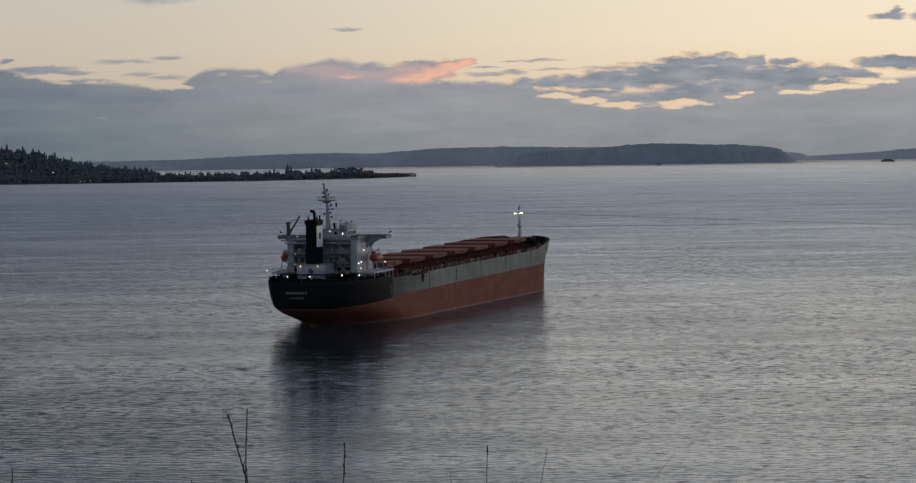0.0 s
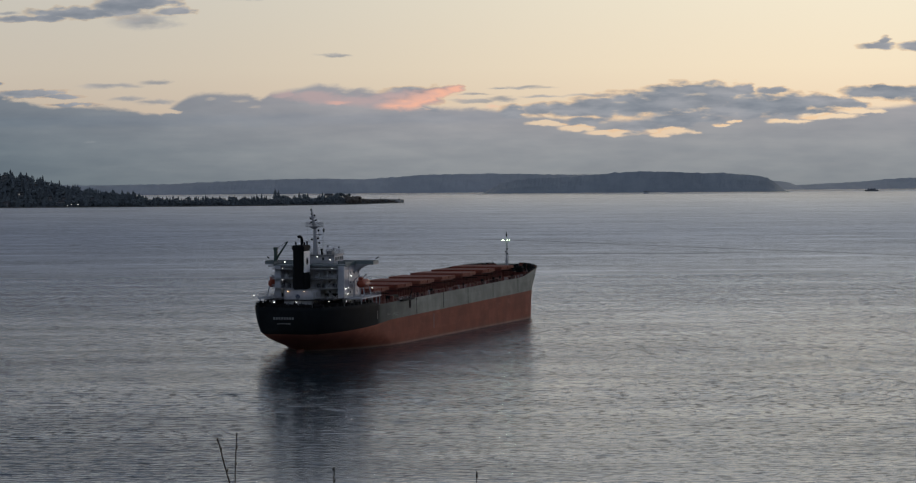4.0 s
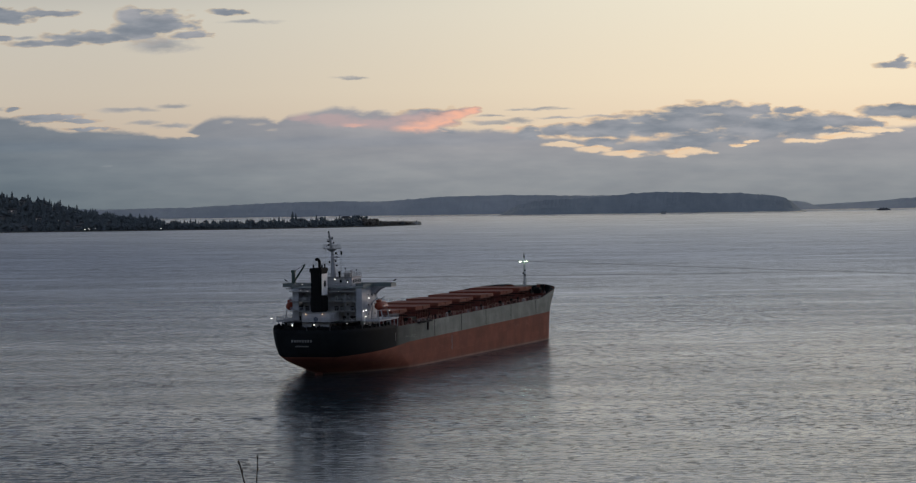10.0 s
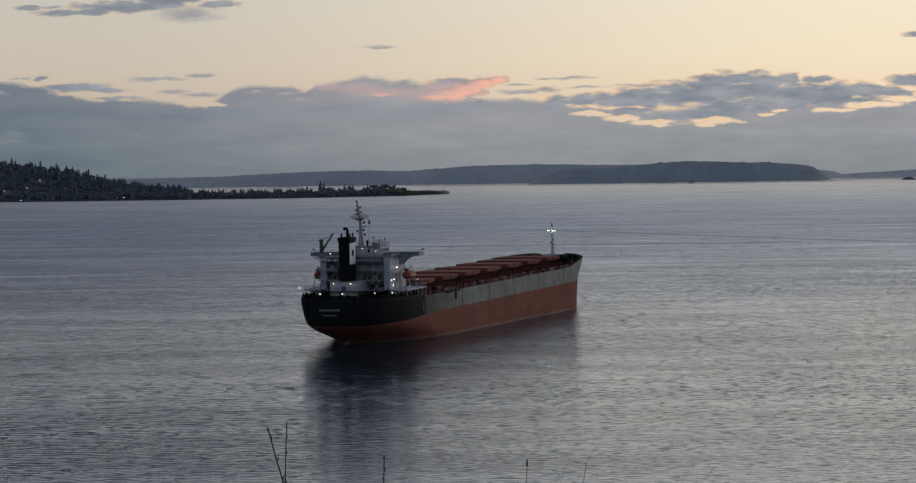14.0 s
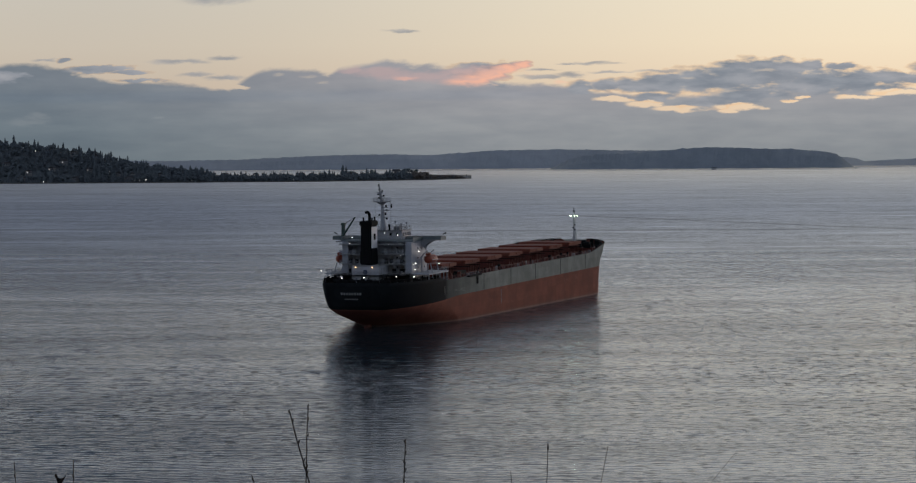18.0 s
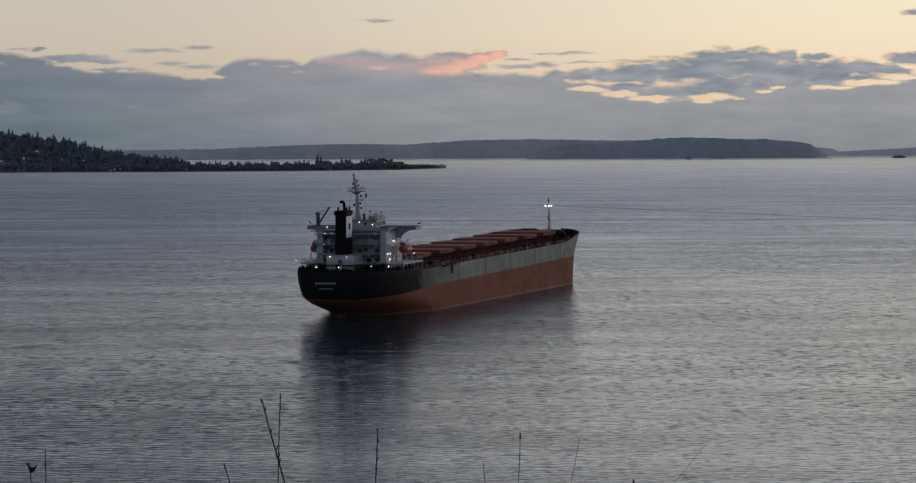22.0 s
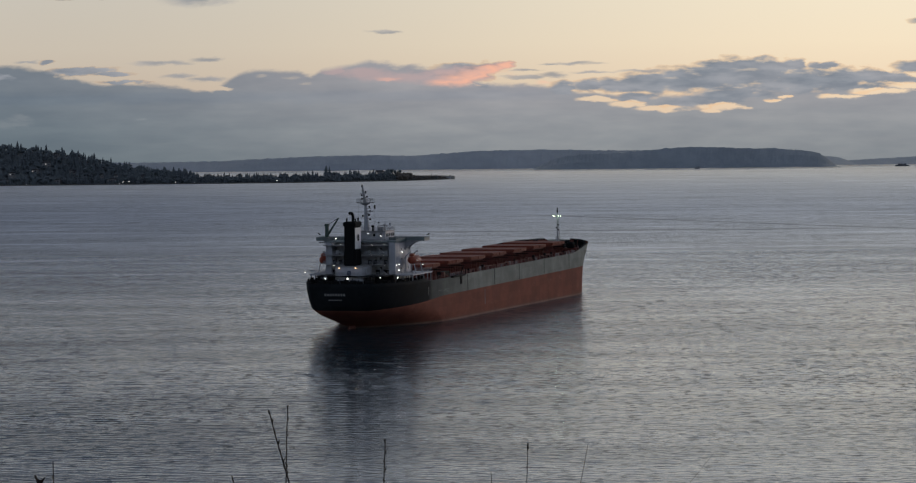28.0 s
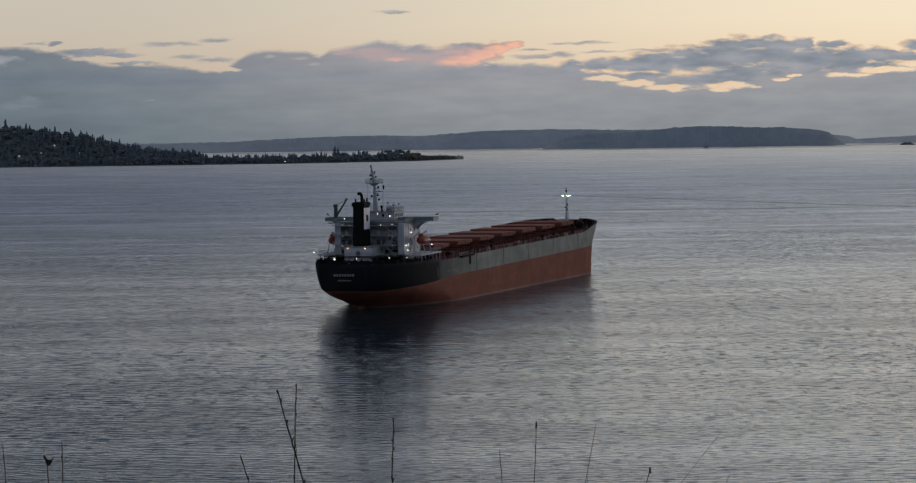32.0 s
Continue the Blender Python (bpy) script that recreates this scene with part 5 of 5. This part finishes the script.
def point_height(x, back):
    """Height of the point at x, back metres behind its shore."""
    h = lerp(x, CREST)
    d = max(30.0, min(230.0, h * 5))
    t = min(1.0, max(0.0, back / d))
    return 0.2 + h * (t * t * (3 - 2 * t)) * (1 + 0.10 * noise.noise((x * 0.02, back * 0.02, 3.3)))


# distance haze is blended into this ground colour too
EARTH = land_material("point_ground_hazed", (0.075, 0.092, 0.102), (0.105, 0.126, 0.136), 0.08)
bm = fresh()
xs = [-1400 + 8.0 * i for i in range(170)]
bs = [0, 3, 10, 20, 35, 55, 80, 110, 150, 200, 260]
g = [[bm.verts.new((*inland(x, b), point_height(x, b) if b else -0.5)) for x in xs] for b in bs]
for j in range(len(bs) - 1):
    for i in range(len(xs) - 1):
        bm.faces.new((g[j][i], g[j][i + 1], g[j + 1][i + 1], g[j + 1][i]))
tagged(part("ground_point", bm, EARTH, None, "dark wooded point of land reaching into the bay", True), "", "land", "", "structure")
SAND = land_material("tide_line", (0.10, 0.10, 0.095), (0.17, 0.165, 0.155), 0.4)
bm = fresh()
for i in range(168):
    x0, x1 = -1400 + 8.05 * i, -1400 + 8.05 * (i + 1)
    hgt = 1.1 + 0.4 * noise.noise((x0 * 0.05, 0, 0))
    px0, py0 = inland(x0, -3.0)
    px1, py1 = inland(x1, 2.2)
    box(bm, px0, max(px1, px0 + 0.1), min(py0, py1), max(py0, py1), -0.4, hgt * lerp(x1, ((-120, 1.0), (-75, 0.4), (-47, 0.2))))
tagged(part("seawall", bm, SAND, None, "low grey seawall along the point"), "", "wall", "", "structure")
# pale strips under the far shores, painted as sky sheen on the water
SHEEN = Nodes("water_sheen")
SHEEN = SHEEN.set(Base_Color=SHEEN.mix(SHEEN.noise(SHEEN.coord(), 0.05, 3), (0.9, 0.9, 0.89), (0.96, 0.96, 0.95)), Roughness=0.5)
for d, x0, x1, w in ((4618, 60, 518, 2.0), (4768, -480, 90, 2.2), (4828, 515, 1450, 2.4)):
    bm = fresh()
    n = int((x1 - x0) / 6)
    for i in range(n):
        a, b = x0 + (x1 - x0) * i / n, x0 + (x1 - x0) * (i + 1) / n
        z = w * (0.75 + 0.35 * noise.noise((a * 0.03, d, 0)))
        v = [bm.verts.new(p) for p in ((a, d, -0.2), (b, d, -0.2), (b, d + 9, z), (a, d + 9, z))]
        bm.faces.new(v)
    bmesh.ops.solidify(bm, geom=list(bm.faces), thickness=0.2)
    tagged(part("shore_trim", bm, SHEEN, None, "pale strip painted as water sheen along the far shore"), "", "shore", "", "structure")


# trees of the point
# leaf colour lifted and blued to carry the distance haze
LEAF = land_material("hazed_foliage", (0.100, 0.122, 0.136), (0.122, 0.148, 0.162), 0.05, 1.0)
SCRUB = land_material("brown_scrub", (0.085, 0.078, 0.070), (0.15, 0.13, 0.11), 0.3)
BARK = land_material("dark_bark", (0.03, 0.025, 0.02), (0.06, 0.05, 0.04), 0.6)


def conifer(verts, faces, x, y, z, h, rnd):
    """Three ragged skirts on a stem."""
    r = h * rnd.uniform(0.19, 0.30)
    for k in range(3):
        b = len(verts)
        z0, z1, rr = z + h * (0.08 + 0.27 * k), z + h * (0.5 + 0.25 * k), r * (1 - 0.27 * k)
        for i in range(7):
            a = 2 * math.pi * i / 7 + rnd.random()
            q = rr * rnd.uniform(0.65, 1.25)
            verts.append((x + q * math.cos(a), y + q * math.sin(a), z0 + h * rnd.uniform(-0.05, 0.05)))
        verts.append((x + rnd.uniform(-0.1, 0.1), y, z1))
        verts.append((x, y, z0 + h * 0.06))
        for i in range(7):
            faces.append((b + i, b + (i + 1) % 7, b + 7))
            faces.append((b + (i + 1) % 7, b + i, b + 8))


ICO = bmesh.new()
bmesh.ops.create_icosphere(ICO, subdivisions=1, radius=1.0)
ICO_V = [v.co.copy() for v in ICO.verts]
ICO_F = [tuple(v.index for v in f.verts) for f in ICO.faces]
ICO.free()


def broadleaf(verts, faces, x, y, z, h, rnd, lumps=5):
    """A crown of uneven clumps."""
    for k in range(lumps):
        b = len(verts)
        a, q = rnd.uniform(0, 6.28), h * rnd.uniform(0.0, 0.34)
        cx, cy, cz = x + q * math.cos(a), y + q * math.sin(a), z + h * rnd.uniform(0.35, 0.8)
        r = h * rnd.uniform(0.13, 0.24)
        for v in ICO_V:
            s = r * rnd.uniform(0.7, 1.2)
            verts.append((cx + v.x * s * 1.1, cy + v.y * s * 1.1, cz + v.z * s * 0.85))
        faces.extend(tuple(b + i for i in f) for f in ICO_F)


def mesh_part(name, verts, faces, mat, parent=None, label=""):
    me = bpy.data.meshes.new(name)
    me.from_pydata(verts, [], faces)
    me.materials.append(mat)
    ob = new(name, me)
    ob.parent = parent
    return tagged(ob, label)


def woods():
    rnd = random.Random(11)
    verts, faces = [], []
    for k in range(4600):
        x = rnd.uniform(-1050, -375) if k % 4 else rnd.uniform(-375, -70)
        h0 = lerp(x, CREST)
        back = rnd.uniform(6, max(26.0, min(240.0, h0 * 5.2)))
        if x > -140 and rnd.random() < 0.5:
            continue
        z = point_height(x, back) - 0.3
        big = 1.0 if x < -375 else (0.8 if x < -130 else 0.5)
        h = 4.5 + 8.0 * rnd.random() ** 1.6
        h *= big
        px, py = inland(x, back)
        if rnd.random() < 0.38:
            conifer(verts, faces, px, py, z, h * 1.15, rnd)
        else:
            broadleaf(verts, faces, px, py, z - 0.15 * h, h * 0.95, rnd, 7)
    tagged(mesh_part("woods", verts, faces, LEAF, None, "dark woods covering the point, haze in their colour"), "", "woods", "", "stuff")


woods()


def scrub():
    """Low scrub that thins out towards the tip of the point."""
    rnd = random.Random(23)
    verts, faces = [], []
    for k in range(150):
        x = rnd.uniform(-118, -56)
        back = rnd.uniform(4, 24)
        h = lerp(x, ((-118, 11.0), (-104, 9.0), (-92, 6.4), (-75, 6.0), (-62, 4.2), (-56, 2.2))) * rnd.uniform(0.55, 1.1)
        broadleaf(verts, faces, *inland(x, back), point_height(x, back) - 0.2 - 0.2 * h, h, rnd, 4)
    tagged(mesh_part("scrub", verts, faces, SCRUB, None, "low brown scrub on the tip of the point"), "", "scrub", "", "stuff")


scrub()


def single_tree(x, back, h, kind, seed):
    """A tree that stands out above the skyline of the point."""
    rnd = random.Random(seed)
    t = tagged(new("tree"), "tall dark conifer on the point" if kind else "dark broad-crowned tree on the point", "tree", "skyline trees")
    t.location = (*inland(x, back), point_height(x, back) - 0.2)
    bm = rod(fresh(), (0, 0, 0), (0.15, 0, h * 0.6), h * 0.03, h * 0.012, 7)
    for k in range(4):
        a = 1.7 * k + seed
        rod(bm, (0.1, 0, h * (0.3 + 0.09 * k)), (h * 0.16 * math.cos(a), h * 0.16 * math.sin(a), h * (0.45 + 0.1 * k)), h * 0.01, h * 0.004, 5)
    part("trunk", bm, BARK, t)
    verts, faces = [], []
    if kind:
        conifer(verts, faces, 0, 0, 0, h, rnd)
        conifer(verts, faces, 0.2, 0.1, h * 0.1, h * 0.92, rnd)
    else:
        broadleaf(verts, faces, 0, 0, -0.25 * h, h, rnd, 9)
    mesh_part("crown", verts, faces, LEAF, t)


for i, (x, back, h, kind) in enumerate((
        (-209, 40, 19, 1), (-205, 38, 17, 1), (-199, 42, 15, 0), (-226, 40, 13, 1), (-174, 40, 15, 0), (-179, 36, 13, 1), (-132, 40, 14, 0), (-126, 44, 15, 0),
        (-120, 40, 14, 0), (-116, 42, 10, 0), (-105, 36, 10, 0), (-262, 40, 10, 1), (-345, 40, 11, 1), (-282, 40, 10, 0), (-243, 36, 9, 0),
        (-520, 150, 15, 1), (-500, 130, 14, 1), (-560, 180, 17, 1), (-540, 180, 13, 1), (-596, 200, 18, 1), (-622, 210, 19, 1), (-648, 220, 17, 1), (-462, 90, 14, 1), (-487, 110, 12, 0), (-440, 70, 11, 1), (-405, 50, 10, 0))):
    single_tree(x, back, h * (0.9 if x > -300 else 0.8), kind, i)

# houses on the slope and along the shore
ROOF = paint("roof_dark", (0.05, 0.05, 0.055), 0.8)
SIDING = Nodes("house_siding")
info = SIDING.t.nodes.new("ShaderNodeObjectInfo")
SIDING = SIDING.set(Base_Color=SIDING.mix(SIDING.noise(SIDING.coord(), 0.6, 3), SIDING.mix(info.outputs["Random"], (0.12, 0.125, 0.13), (0.34, 0.34, 0.34)), (0.2, 0.2, 0.2)), Roughness=0.7)
LITWIN = glow("lit_window", (1.0, 0.92, 0.82), 0.4)


def far_house(w, d, h, lit):
    t = tagged(new("house"), "small pale house among dark trees on the point", "house", "houses on the point")
    part("wall", box(fresh(), -w / 2, w / 2, -d / 2, d / 2, -3.5, h), SIDING, t)
    bm = fresh()
    pts = [(-w / 2 - 0.5, h), (0, h + w * 0.24), (w / 2 + 0.5, h)]
    if lit % 2:
        pts = [(-d / 2 - 0.5, h), (0, h + d * 0.3), (d / 2 + 0.5, h)]
    ln = (w if lit % 2 else d) / 2 + 0.4
    lo = [bm.verts.new((s, -ln, z) if not lit % 2 else (-ln, s, z)) for s, z in pts]
    hi = [bm.verts.new((s, ln, z) if not lit % 2 else (ln, s, z)) for s, z in pts]
    bm.faces.new(lo)
    bm.faces.new(hi[::-1])
    for i in range(3):
        k = (i + 1) % 3
        bm.faces.new((lo[k], lo[i], hi[i], hi[k]))
    bmesh.ops.recalc_face_normals(bm, faces=bm.faces)
    part("roof", bm, ROOF, t)
    for k, x in enumerate((-w * 0.28, w * 0.05, w * 0.32)):
        wi = part("window", box(fresh(), x - 0.75, x + 0.75, -d / 2 - 0.06, -d / 2 + 0.02, h * 0.35, h * 0.8), WHITE, t)
        part("pane", box(fresh(), x - 0.62, x + 0.62, -d / 2 - 0.1, -d / 2 - 0.065, h * 0.4, h * 0.76), LITWIN if (k == 0 and lit > 1) else GLASS, wi)
    return t


kinds = [far_house(7.5, 6.5, 3.4, 0), far_house(9.5, 6.5, 3.2, 1), far_house(7.5, 6, 4.0, 2), far_house(8.5, 7, 3.6, 3)]
rnd = random.Random(5)
spots = [(-646, 60), (-632, 95), (-604, 58), (-560, 100), (-548, 140), (-528, 60), (-512, 95), (-490, 40), (-470, 30), (-438, 26), (-612, 16), (-545, 14), (-478, 13),
         (-356, 30), (-318, 34), (-262, 30), (-196, 34), (-142, 30), (-660, 110), (-690, 90), (-580, 150), (-705, 50), (-520, 125), (-574, 70)]
for i, (x, back) in enumerate(spots):
    m = pose(*inland(x, back), point_height(x, back) + 2.0, 0, 0, rnd.uniform(-35, 35))
    if i < 4:
        kinds[i].matrix_world = m
    else:
        copy_thing(kinds[(0, 1, 0, 1, 0, 2, 1, 0, 3)[i % 9]], m)

# pale boathouse under the far headland
t = tagged(new("boathouse"), "pale boathouse at the foot of the headland", "boathouse")
t.location = (306, 4612, 0.4)
part("wall", box(fresh(), -3.5, 3.5, -2, 2, -1, 2.6, 0.1), WHITE, t)
part("roof", box(fresh(), -3.9, 3.9, -2.4, 2.4, 2.6, 3.2, 0.2), ROOF, t)

# street lamps along the shore road
def shore_lamp(x, back, up=5.5, r=0.55):
    t = tagged(new("street_lamp"), "lit street lamp on the shore of the point", "street lamp", "shore lamps")
    t.location = (*inland(x, back), point_height(x, back))
    part("pole", rod(fresh(), (0, 0, -0.3), (0, 0, up), 0.12, 0.08), GREY, t)
    part("arm", rod(fresh(), (0, 0, up), (0, -1.2, up + 0.2), 0.07), GREY, t)
    part("lantern", ball(fresh(), (0, -1.2, up), r), LAMP, t, "warm white lantern")


for x, back, up, r in ((-271.5, 4, 2.5, 0.6), (-464, 5, 2.8, 0.55), (-469, 5, 1.8, 0.5), (-456, 6, 3.0, 0.45), (-585, 4, 2.0, 0.55), (-502, 48, 5, 0.4), (-566, 150, 4.5, 0.5), (-595, 150, 4, 0.35),
                       (-395, 30, 4.0, 0.4), (-398, 5, 1.5, 0.35), (-374, 4, 2.0, 0.45), (-640, 190, 5, 0.4), (-530, 60, 4, 0.35)):
    shore_lamp(x, back, up, r * 0.5)
# pale light tower at the tip
t = tagged(new("lighthouse"), "small pale lighthouse on the low tip", "lighthouse")
t.location = (*inland(-54.0, 6), 0.9)
part("tower", rod(fresh(), (0, 0, -1), (0, 0, 3.2), 0.8, 0.65, 8), WHITE, t)
part("lantern_room", rod(fresh(), (0, 0, 3.2), (0, 0, 4.1), 0.6, 0.55, 8), GLASS, t)
part("roof", rod(fresh(), (0, 0, 4.1), (0, 0, 4.8), 0.8, 0.1, 8), ROOF, t)
part("keepers_house", box(fresh(), -4.2, -1.4, -1.5, 1.5, -1, 1.3, 0.1), SIDING, t)

# ---------------------------------------------------------------- ferry crossing far out
ferry = tagged(new("ferry"), "small dark ferry crossing far out on the bay", "ferry")
HAZE_GREY = paint("ferry_grey", (0.14, 0.155, 0.18), 0.6)
bm = fresh()
prism(bm, [(-11, 0), (-9.5, -2.6), (9.5, -2.6), (11, 0), (9.5, 2.6), (-9.5, 2.6)], -0.4, 1.4)
part("hull", bm, HAZE_GREY, ferry)
part("car_deck", box(fresh(), -9.5, 9.5, -2.5, 2.5, 1.4, 2.5, 0.1), HAZE_GREY, ferry)
part("cabin", box(fresh(), -6.2, 6.2, -2.2, 2.2, 2.5, 3.6, 0.15), HAZE_GREY, ferry)
for x in (-4.6, 4.6):
    part("pilot_house", box(fresh(), x - 1.0, x + 1.0, -1.2, 1.2, 3.6, 4.5, 0.1), HAZE_GREY, ferry)
part("funnel", rod(fresh(), (0, 0, 3.6), (0, 0, 5.0), 0.5, 0.45), DARK, ferry)
for k in range(6):
    part("window", box(fresh(), -5.0 + 1.9 * k, -4.0 + 1.9 * k, -2.26, -2.18, 2.9, 3.3), GLASS, ferry)

# ---------------------------------------------------------------- bluff under the camera, with dry stalks
GRASS = land_material("bluff_grass", (0.05, 0.055, 0.025), (0.13, 0.115, 0.06), 1.4)
PROFILE = ((-90, 54.5), (-5, 53.45), (5, 53.1), (10, 52.55), (16, 51.7), (24, 49.5), (60, 24), (90, 3), (100, -1.5))


def bluff_z(x, y):
    return lerp(y, PROFILE) + 0.12 * noise.noise((x * 0.3, y * 0.3, 1.0))


bm = fresh()
xs = [-60 + 3.0 * i for i in range(41)]
ys = [-90, -60, -30, -15, -8, -4, 0, 3, 6, 8, 10, 12, 13, 14, 15, 16, 18, 21, 24, 30, 40, 50, 60, 75, 90, 100]
g = [[bm.verts.new((x, y, bluff_z(x, y))) for x in xs] for y in ys]
for j in range(len(ys) - 1):
    for i in range(len(xs) - 1):
        bm.faces.new((g[j][i], g[j][i + 1], g[j + 1][i + 1], g[j + 1][i]))
tagged(part("ground_bluff", bm, GRASS, None, "dry grass on the bluff top", True), "", "ground", "", "structure")

STEM = land_material("dry_stem", (0.045, 0.034, 0.029), (0.105, 0.080, 0.066), 30.0)


def stalk(label, x, z, lean, length, r, buds, y=14.0, tip=None, bend=0.0):
    """A dry stem that rises from the bluff: tip at (x, z), leaning, with buds along its upper part."""
    top = Vector((x, y, EYE_Z + z))
    foot_x = x - lean * (top.z - bluff_z(x, y))
    foot = Vector((foot_x, y, bluff_z(foot_x, y) - 0.05))
    t = tagged(new("dry_stalk"), label, "stalk", "dry stalks on the bluff")
    t.location = foot
    rel = top - foot
    n = 14
    pts = [rel * (i / n) + Vector((bend * math.sin(math.pi * i / n) + 0.006 * noise.noise((i * 0.9, x, 0)), 0, 0)) for i in range(n + 1)]
    bm = fresh()
    rings = [[bm.verts.new(p + r * (1.5 - i / n * 0.9) * Vector((math.cos(a), math.sin(a), 0))) for a in (math.pi / 3 * k for k in range(6))]
             for i, p in enumerate(pts)]
    for low, high in zip(rings, rings[1:]):
        for k in range(6):
            bm.faces.new((low[k], low[(k + 1) % 6], high[(k + 1) % 6], high[k]))
    bm.faces.new(rings[0][::-1])
    bm.faces.new(rings[-1])
    part("stem", bm, STEM, t)
    rnd = random.Random(int(x * 1000) & 1023)
    for k in range(buds):
        f = 1 - (k + 0.3) * (0.62 / max(1, buds)) * rnd.uniform(0.85, 1.1)
        p = pts[0].lerp(pts[-1], f) + Vector((bend * math.sin(math.pi * f), 0, 0))
        s = 1 if k % 2 else -1
        bm = rod(fresh(), p - Vector((0, 0, r)), p + Vector((s * r * rnd.uniform(1.2, 2.2), 0, r * rnd.uniform(2.2, 3.6))), r * rnd.uniform(1.0, 1.5), r * 0.4, 6)
        part("bud", bm, STEM, t)
    if tip == "leaf":
        bm = fresh()
        prev = None
        for i in range(9):
            a = i / 8
            c = pts[-1] + Vector((0.055 * a - 0.014, 0, -0.028 * math.sin(math.pi * a) + 0.016 * a + 0.012 * (a < 0.15)))
            w = 0.011 * math.sin(math.pi * min(1, a + 0.08)) + 0.002
            row = [bm.verts.new(c + Vector((0, 0.01 * s2, s2 * w))) for s2 in (-1, 0, 1)]
            if prev:
                for q in range(2):
                    bm.faces.new((prev[q], row[q], row[q + 1], prev[q + 1]))
            prev = row
        bmesh.ops.solidify(bm, geom=list(bm.faces), thickness=0.004)
        part("curled_leaf", bm, STEM, t, "curled dry brown leaf")
    elif tip:
        part("seed_head", rod(fresh(), pts[-1] - Vector((0, 0, tip)), pts[-1] + Vector((0, 0, 0.01)), r * 2.2, r * 1.1, 7), STEM, t)


stalk("dark dry stalk with a curled leaf", -2.103, -1.545, -0.05, 1, 0.0035, 1, tip="leaf")
stalk("thin upright dry stalk", -2.031, -1.467, 0.0, 1, 0.0035, 4)
stalk("leaning dry twig with small buds", -1.215, -1.54, -0.31, 1, 0.0042, 13)
stalk("long leaning dry twig with small buds", -1.042, -1.242, -0.285, 1, 0.0048, 28, bend=-0.004)
stalk("tall upright dry twig with small buds", -0.954, -1.217, 0.035, 1, 0.0036, 24)
stalk("upright dry twig with small buds", -0.510, -1.378, 0.035, 1, 0.0042, 22)
stalk("thin faint dry stalk", -0.029, -1.53, -0.06, 1, 0.0022, 4)
stalk("thin dry stalk with a seed head", 0.141, -1.413, 0.05, 1, 0.0024, 3, tip=0.02)
stalk("thin dry stalk leaning in the wind", 0.413, -1.417, 0.2, 1, 0.0018, 2)
stalk("fine drooping grass stem", 0.999, -1.443, 0.8, 1, 0.0014, 0)
stalk("short dry stalk with a dark seed head", 0.655, -1.628, 0.25, 1, 0.003, 1, tip=0.02)
stalk("thin dry stalk beside others", -2.304, -1.475, -0.06, 1, 0.0030, 4)
stalk("short thin dry stalk", -2.46, -1.56, 0.0, 1, 0.0030, 2)
stalk("short faint dry stalk", 0.372, -1.66, 0.1, 1, 0.002, 1)
stalk("short bent dry stalk", 1.02, -1.655, 0.4, 1, 0.002, 1)


# ---------------------------------------------------------------- what moves
def motions():
    walk(water, [(0.0, pose(0, 0, 0)), (32.0, pose(9.0, -16.0, 0))])
    walk(ferry, [(t, pose(x, 4700, 0)) for t, x in ((0.0, 662.5), (9.0, 650.0), (22.0, 632.5), (32.0, 618.5))])


motions()
